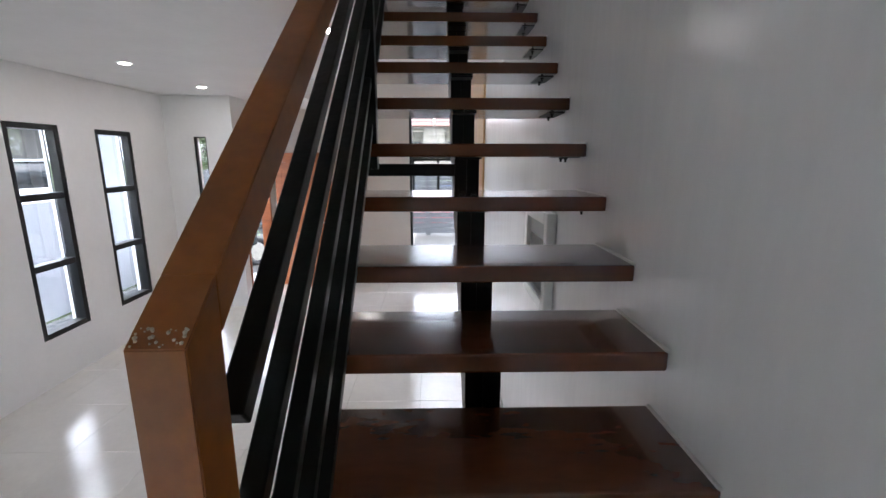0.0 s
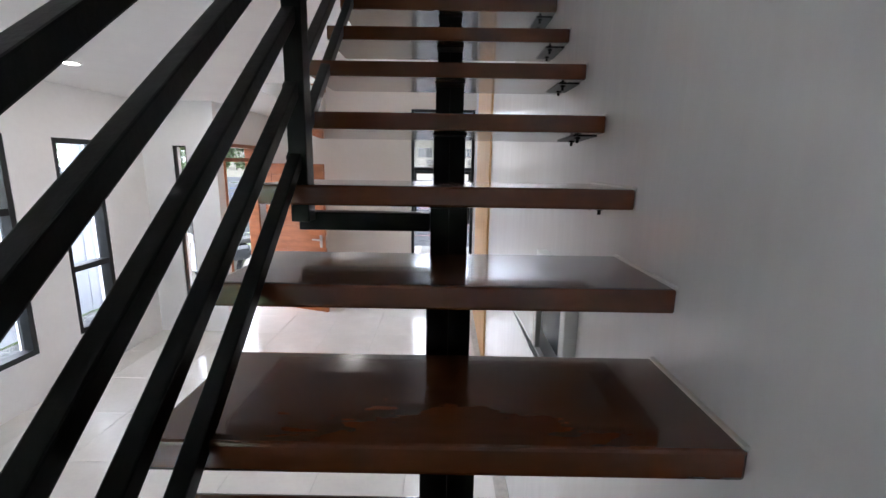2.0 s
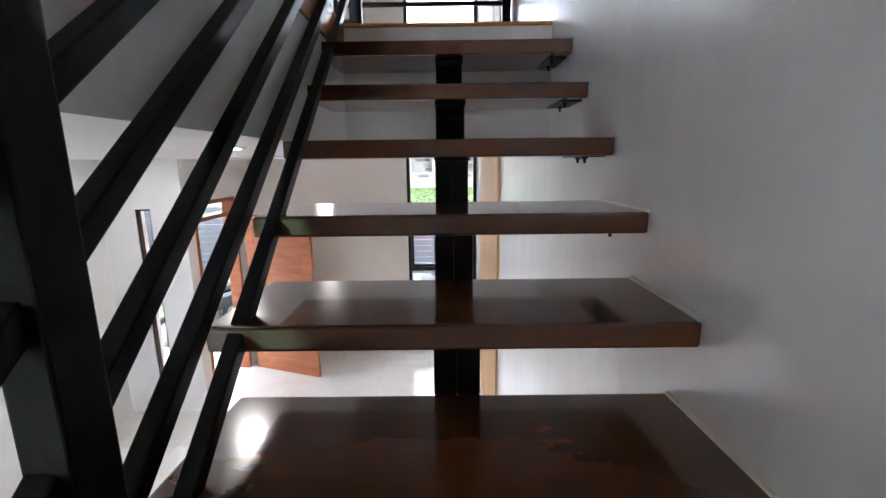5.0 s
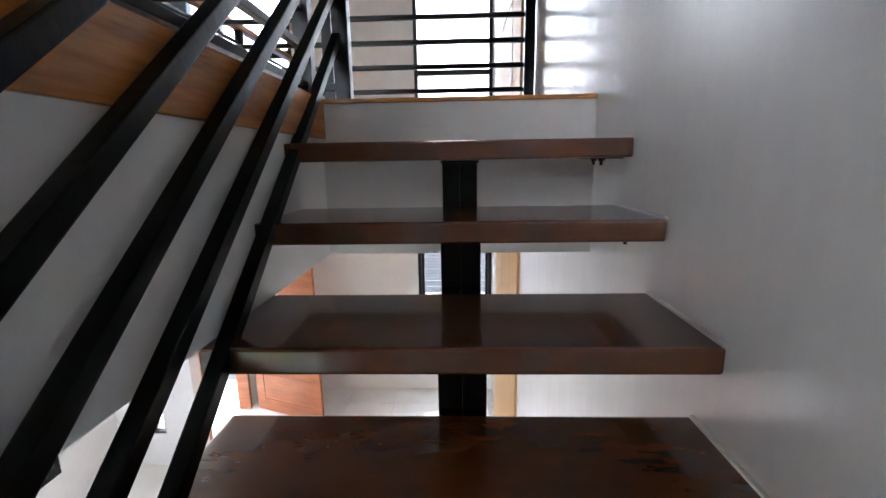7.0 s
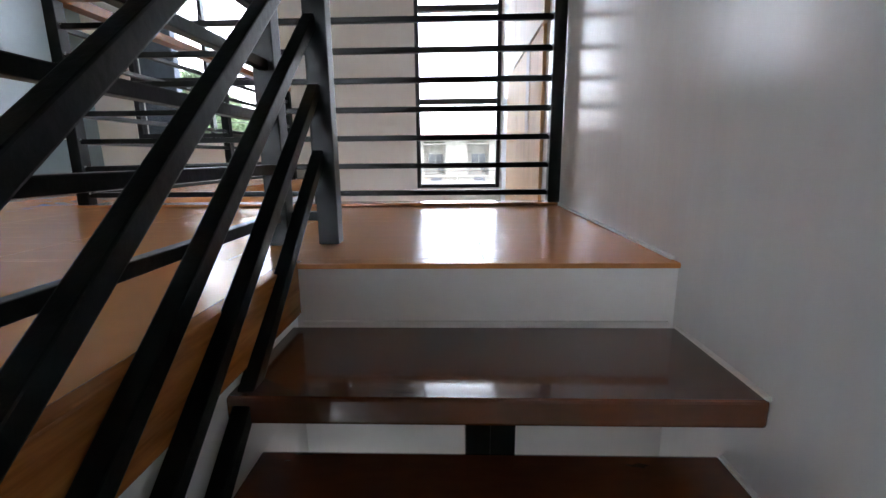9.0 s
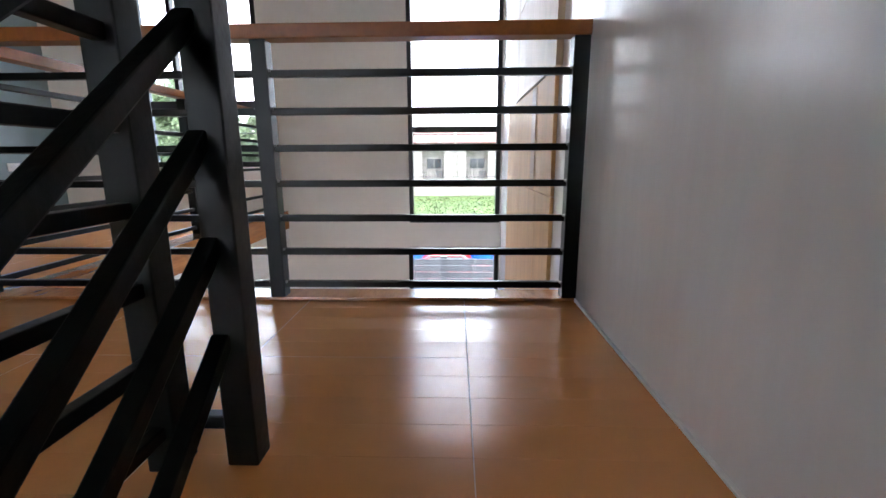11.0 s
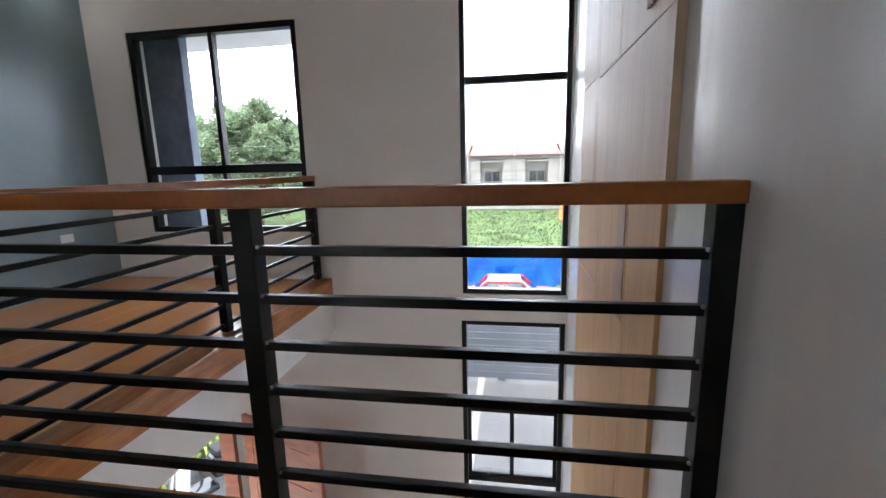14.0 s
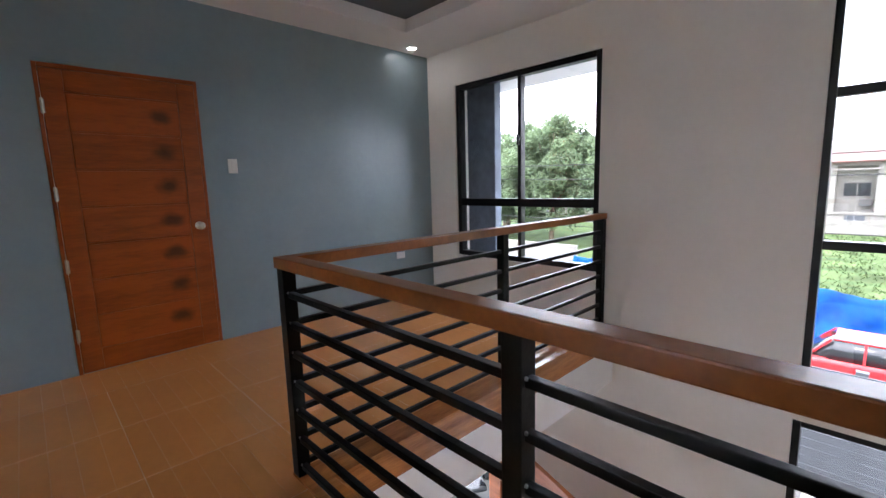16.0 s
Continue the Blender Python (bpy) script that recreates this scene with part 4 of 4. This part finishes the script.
tree(-26.2, 34.0, -0.3, 9.3, 4.2, 5, 180)
tree(-29.0, 37.0, -0.3, 8.0, 3.6, 6)
tree(-9.0, 62.0, 0.2, 8.2, 3.2, 7)
tree(-5.0, 66.0, 0.2, 9.0, 3.0, 8)
tree(5.6, 43.0, -0.3, 2.9, 1.3, 9, 60)

# far woods as one uneven belt
rng = random.Random(11)
verts, faces = [], []
for i in range(5200):
    a = rng.uniform(-1.35, 0.75)
    d = rng.uniform(105, 135)
    hgt = 4.0 + 3.0 * noise.noise((a * 7, 0, 0)) + 1.6 * noise.noise((a * 23, 3, 0))
    o = Vector((math.sin(a) * d, math.cos(a) * d, 0.8 + rng.random() ** 0.6 * max(1.5, hgt + 3)))
    u = Vector((rng.uniform(-1, 1), rng.uniform(-1, 1), rng.uniform(-0.7, 0.7))) * 0.9
    v = Vector((rng.uniform(-0.7, 0.7), rng.uniform(-0.7, 0.7), rng.uniform(0.3, 1))) * 0.8
    k = len(verts)
    verts += [tuple(o - u), tuple(o + v), tuple(o + u), tuple(o - v)]
    faces.append((k, k + 1, k + 2, k + 3))
me = bpy.data.meshes.new("far_woods")
me.from_pydata(verts, [], faces)
me.materials.append(M_LEAF)
tagged(new("far_woods", me), "distant belt of green trees on the horizon", "woods", "", "stuff")

# meadow grass blades near the tarpaulin and up the slope
verts, faces = [], []
for i in range(9000):
    y = 21.0 + 24 * rng.random() ** 1.4
    x = rng.uniform(-14, 12)
    z = profile(y)
    hgt = rng.uniform(0.06, 0.2)
    dx, dy = rng.uniform(-0.12, 0.12), rng.uniform(-0.12, 0.12)
    w = rng.uniform(0.025, 0.06)
    k = len(verts)
    verts += [(x - w, y, z - 0.03), (x + w, y + dy, z - 0.03), (x + dx * 2, y + dy * 2, z + hgt)]
    faces.append((k, k + 1, k + 2))
me = bpy.data.meshes.new("meadow_tufts")
me.from_pydata(verts, [], faces)
me.materials.append(M_GRASS)
tagged(new("meadow_tufts", me), "tall bright green grass tufts on the meadow", "grass", "", "stuff")

# overhead cables between two poles outside the view
for k, (z, sag) in enumerate(((7.4, 0.5), (5.3, 0.35), (4.9, 0.4), (3.55, 0.3), (3.3, 0.25))):
    pts = [(-16 + i * 2.0, 12.8 + 0.15 * k, z - sag * (1 - ((i - 8) / 8) ** 2)) for i in range(17)]
    b = bmesh.new()
    for p, q in zip(pts, pts[1:]):
        tube(b, p, q, 0.012, 6)
    tagged(new("overhead_cable", finish("overhead_cable", b, M_RUBBER)), "thin black overhead cable above the street", "cable", "street cables")
for x in (-16.0, 16.0):
    g = thing("utility_pole", x, 13.1, STREET, "grey concrete utility pole carrying cables", "utility pole", "street poles")
    b = bmesh.new()
    tube(b, (x, 13.1, STREET), (x, 13.1, 8.2), 0.15, 12, 0.10)
    part("shaft", b, M_CONC, g)
    part("crossarm", bx(x - 0.05, x + 0.05, 12.5, 13.9, 7.35, 7.45), M_BARK, g)

# porch: planters and motorcycle
def spiky_plant(x, y):
    g = thing("potted_plant", x, y, -0.12, "spiky yellow-green plant in a pale pot", "plant", "porch plants")
    b = bmesh.new()
    tube(b, (x, y, -0.12), (x, y, 0.22), 0.13, 16, 0.17)
    part("pot", b, M_HOUSE, g)
    rg = random.Random(int(x * 100 + y * 37))
    verts, faces = [], []
    for i in range(46):
        a, l, t = rg.uniform(0, 6.28), rg.uniform(0.35, 0.6), rg.uniform(0.3, 1.2)
        d = Vector((math.cos(a), math.sin(a), 0))
        s = Vector((-d.y, d.x, 0)) * 0.022
        p0, p1, p2 = Vector((x, y, 0.2)), Vector((x, y, 0.2)) + d * l * 0.45 + Vector((0, 0, l * 0.75 * t)), Vector((x, y, 0.2)) + d * l + Vector((0, 0, l * 0.7 * t))
        k = len(verts)
        verts += [tuple(p0 - s), tuple(p0 + s), tuple(p1 + s), tuple(p1 - s), tuple(p2)]
        faces += [(k, k + 1, k + 2, k + 3), (k + 3, k + 2, k + 4)]
    me = bpy.data.meshes.new("leaves")
    me.from_pydata(verts, [], faces)
    me.materials.append(M_LIME)
    o = new("leaves", me)
    o.parent = g
    o.matrix_parent_inverse = Matrix.Translation((x, y, -0.12)).inverted()
for x, y in ((-5.0, 5.65), (-4.95, 6.15), (-4.7, 6.35), (-5.2, 4.9)):
    spiky_plant(x, y)
def motorcycle(m):
    g = thing("motorcycle", 0, 0, 0, "silver and black scooter parked at the porch", "motorcycle")
    for x in (-0.6, 0.62):
        b = bmesh.new()
        for i in range(20):
            a0, a1 = i * math.tau / 20, (i + 1) * math.tau / 20
            tube(b, (x + 0.24 * math.cos(a0), 0, 0.27 + 0.24 * math.sin(a0)), (x + 0.24 * math.cos(a1), 0, 0.27 + 0.24 * math.sin(a1)), 0.045, 8)
        w = part("wheel", b, M_RUBBER, g)
        b = bmesh.new()
        tube(b, (x, -0.03, 0.27), (x, 0.03, 0.27), 0.17, 14)
        r = new("rim", finish("rim", b, M_STEEL))
        r.parent = w
    part("body", bx(-0.55, 0.1, -0.14, 0.14, 0.42, 0.72, bevel=0.08), M_CARGLASS, g, "black side panels")
    part("seat", bx(-0.75, 0.05, -0.13, 0.13, 0.725, 0.82, bevel=0.04), M_RUBBER, g)
    part("footboard", bx(0.05, 0.45, -0.15, 0.15, 0.28, 0.36, bevel=0.03), M_CARGLASS, g)
    part("leg_shield", bx(0.38, 0.50, -0.19, 0.19, 0.34, 0.92, bevel=0.04, m=Matrix.Translation((0.10, 0, 0)) @ pose(0, 0, 0, 0, -8, 0)), M_SILVER, g, "silver leg shield")
    b = bmesh.new()
    tube(b, (0.62, 0, 0.3), (0.47, 0, 1.0), 0.03)
    part("fork", b, M_STEEL, g)
    b = bmesh.new()
    tube(b, (0.42, -0.33, 1.06), (0.47, 0, 1.0), 0.014)
    tube(b, (0.42, 0.33, 1.06), (0.47, 0, 1.0), 0.014)
    part("handlebar", b, M_RUBBER, g)
    part("headlamp", bx(0.48, 0.58, -0.1, 0.1, 0.88, 1.02, bevel=0.03), M_PLASTIC, g, "clear headlamp")
    for s in (-1, 1):
        b = bmesh.new()
        tube(b, (0.45, s * 0.22, 1.03), (0.42, s * 0.30, 1.22), 0.007, 6)
        bmesh.ops.create_uvsphere(b, u_segments=10, v_segments=6, radius=0.06, matrix=Matrix.Translation((0.42, s * 0.31, 1.26)) @ Matrix.Diagonal((0.3, 1, 0.7, 1)))
        part("mirror", b, M_RUBBER, g)
    g.matrix_world = m
    return g
motorcycle(pose(-4.42, 5.15, -0.125, 0, 0, -120))

# ---- floors: polished tiles below, plank tiles above ----
floor = tagged(new("floor"), "polished cream ground-floor tiles with thin grout lines", "floor", "", "structure")
TS = 0.6
t_me = finish("tile", bx(0.0012, TS - 0.0012, 0.0012, TS - 0.0012, -0.0055, 0.0, bevel=0.001), M_TILE)
x = -1.285 - 5 * TS
while x < -0.1:
    y = YB - 0.05
    while y < YF - 0.05:
        o = new("tile", t_me)
        o.parent, o.location = floor, (x, y, 0)
        y += TS
    x += TS
upper = tagged(new("upper_floor"), "glossy orange-brown wood-look plank tiles on the upper floor", "floor", "", "structure")
PW, PL = 0.1033, 0.605
p_me = finish("plank", bx(0.0014, PL - 0.0014, 0.0003, PW - 0.0003, -0.0115, 0.0, bevel=0.0004), M_PLANK)
w_me = finish("plank", bx(0.0014, PL - 0.0014, 0.0020, PW - 0.0003, -0.0115, 0.0, bevel=0.0004), M_PLANK)
joint = bx(XG, EDGE_X - 0.021, EDGE_Y - 0.021, YF, UP - 0.0119, UP - 0.0006)
box(joint, XG, -0.001, WELL_Y + 0.021, EDGE_Y - 0.0211, UP - 0.0119, UP - 0.0006)
setting("plank_joints", joint, M_JOINT, "pale joint filler between the plank tiles", "floor")
def planks(x0, x1, y0, y1, parent):
    c = 0
    xx = -0.433 + PL * math.ceil((x1 + 0.433) / PL) 
    while xx > x0 - PL:
        yy = 0.97 + PW * math.floor((y0 - 0.97) / PW)
        while yy < y1:
            a, b, u, v = max(xx - PL, x0), min(xx, x1), max(yy, y0), min(yy + PW, y1)
            if b - a > 0.01 and v - u > 0.006:
                if b - a > PL - 0.002 and v - u > PW - 0.002:
                    o = new("plank", w_me if round((yy - 0.97) / PW) % 6 == 0 else p_me)
                    o.location = (xx - PL, yy, UP)
                else:
                    o = new("plank", finish("plank", bx(a + 0.001 - a, b - a - 0.001, 0.0003, v - u - 0.0003, -0.0115, 0.0), M_PLANK))
                    o.location = (a, u, UP)
                o.parent = parent
                c += 1
            yy += PW
        xx -= PL
    return c
planks(XG, -0.001, WELL_Y + 0.021, EDGE_Y - 0.021, upper)
planks(XG, EDGE_X - 0.021, EDGE_Y - 0.021, YF, upper)
setting("upper_hall_floor", bx(XG, WELL_X - 0.021, YB, WELL_Y + 0.02, UP - 0.0118, UP), M_PLANK, "orange-brown wood-look floor of the rear hall", "floor")
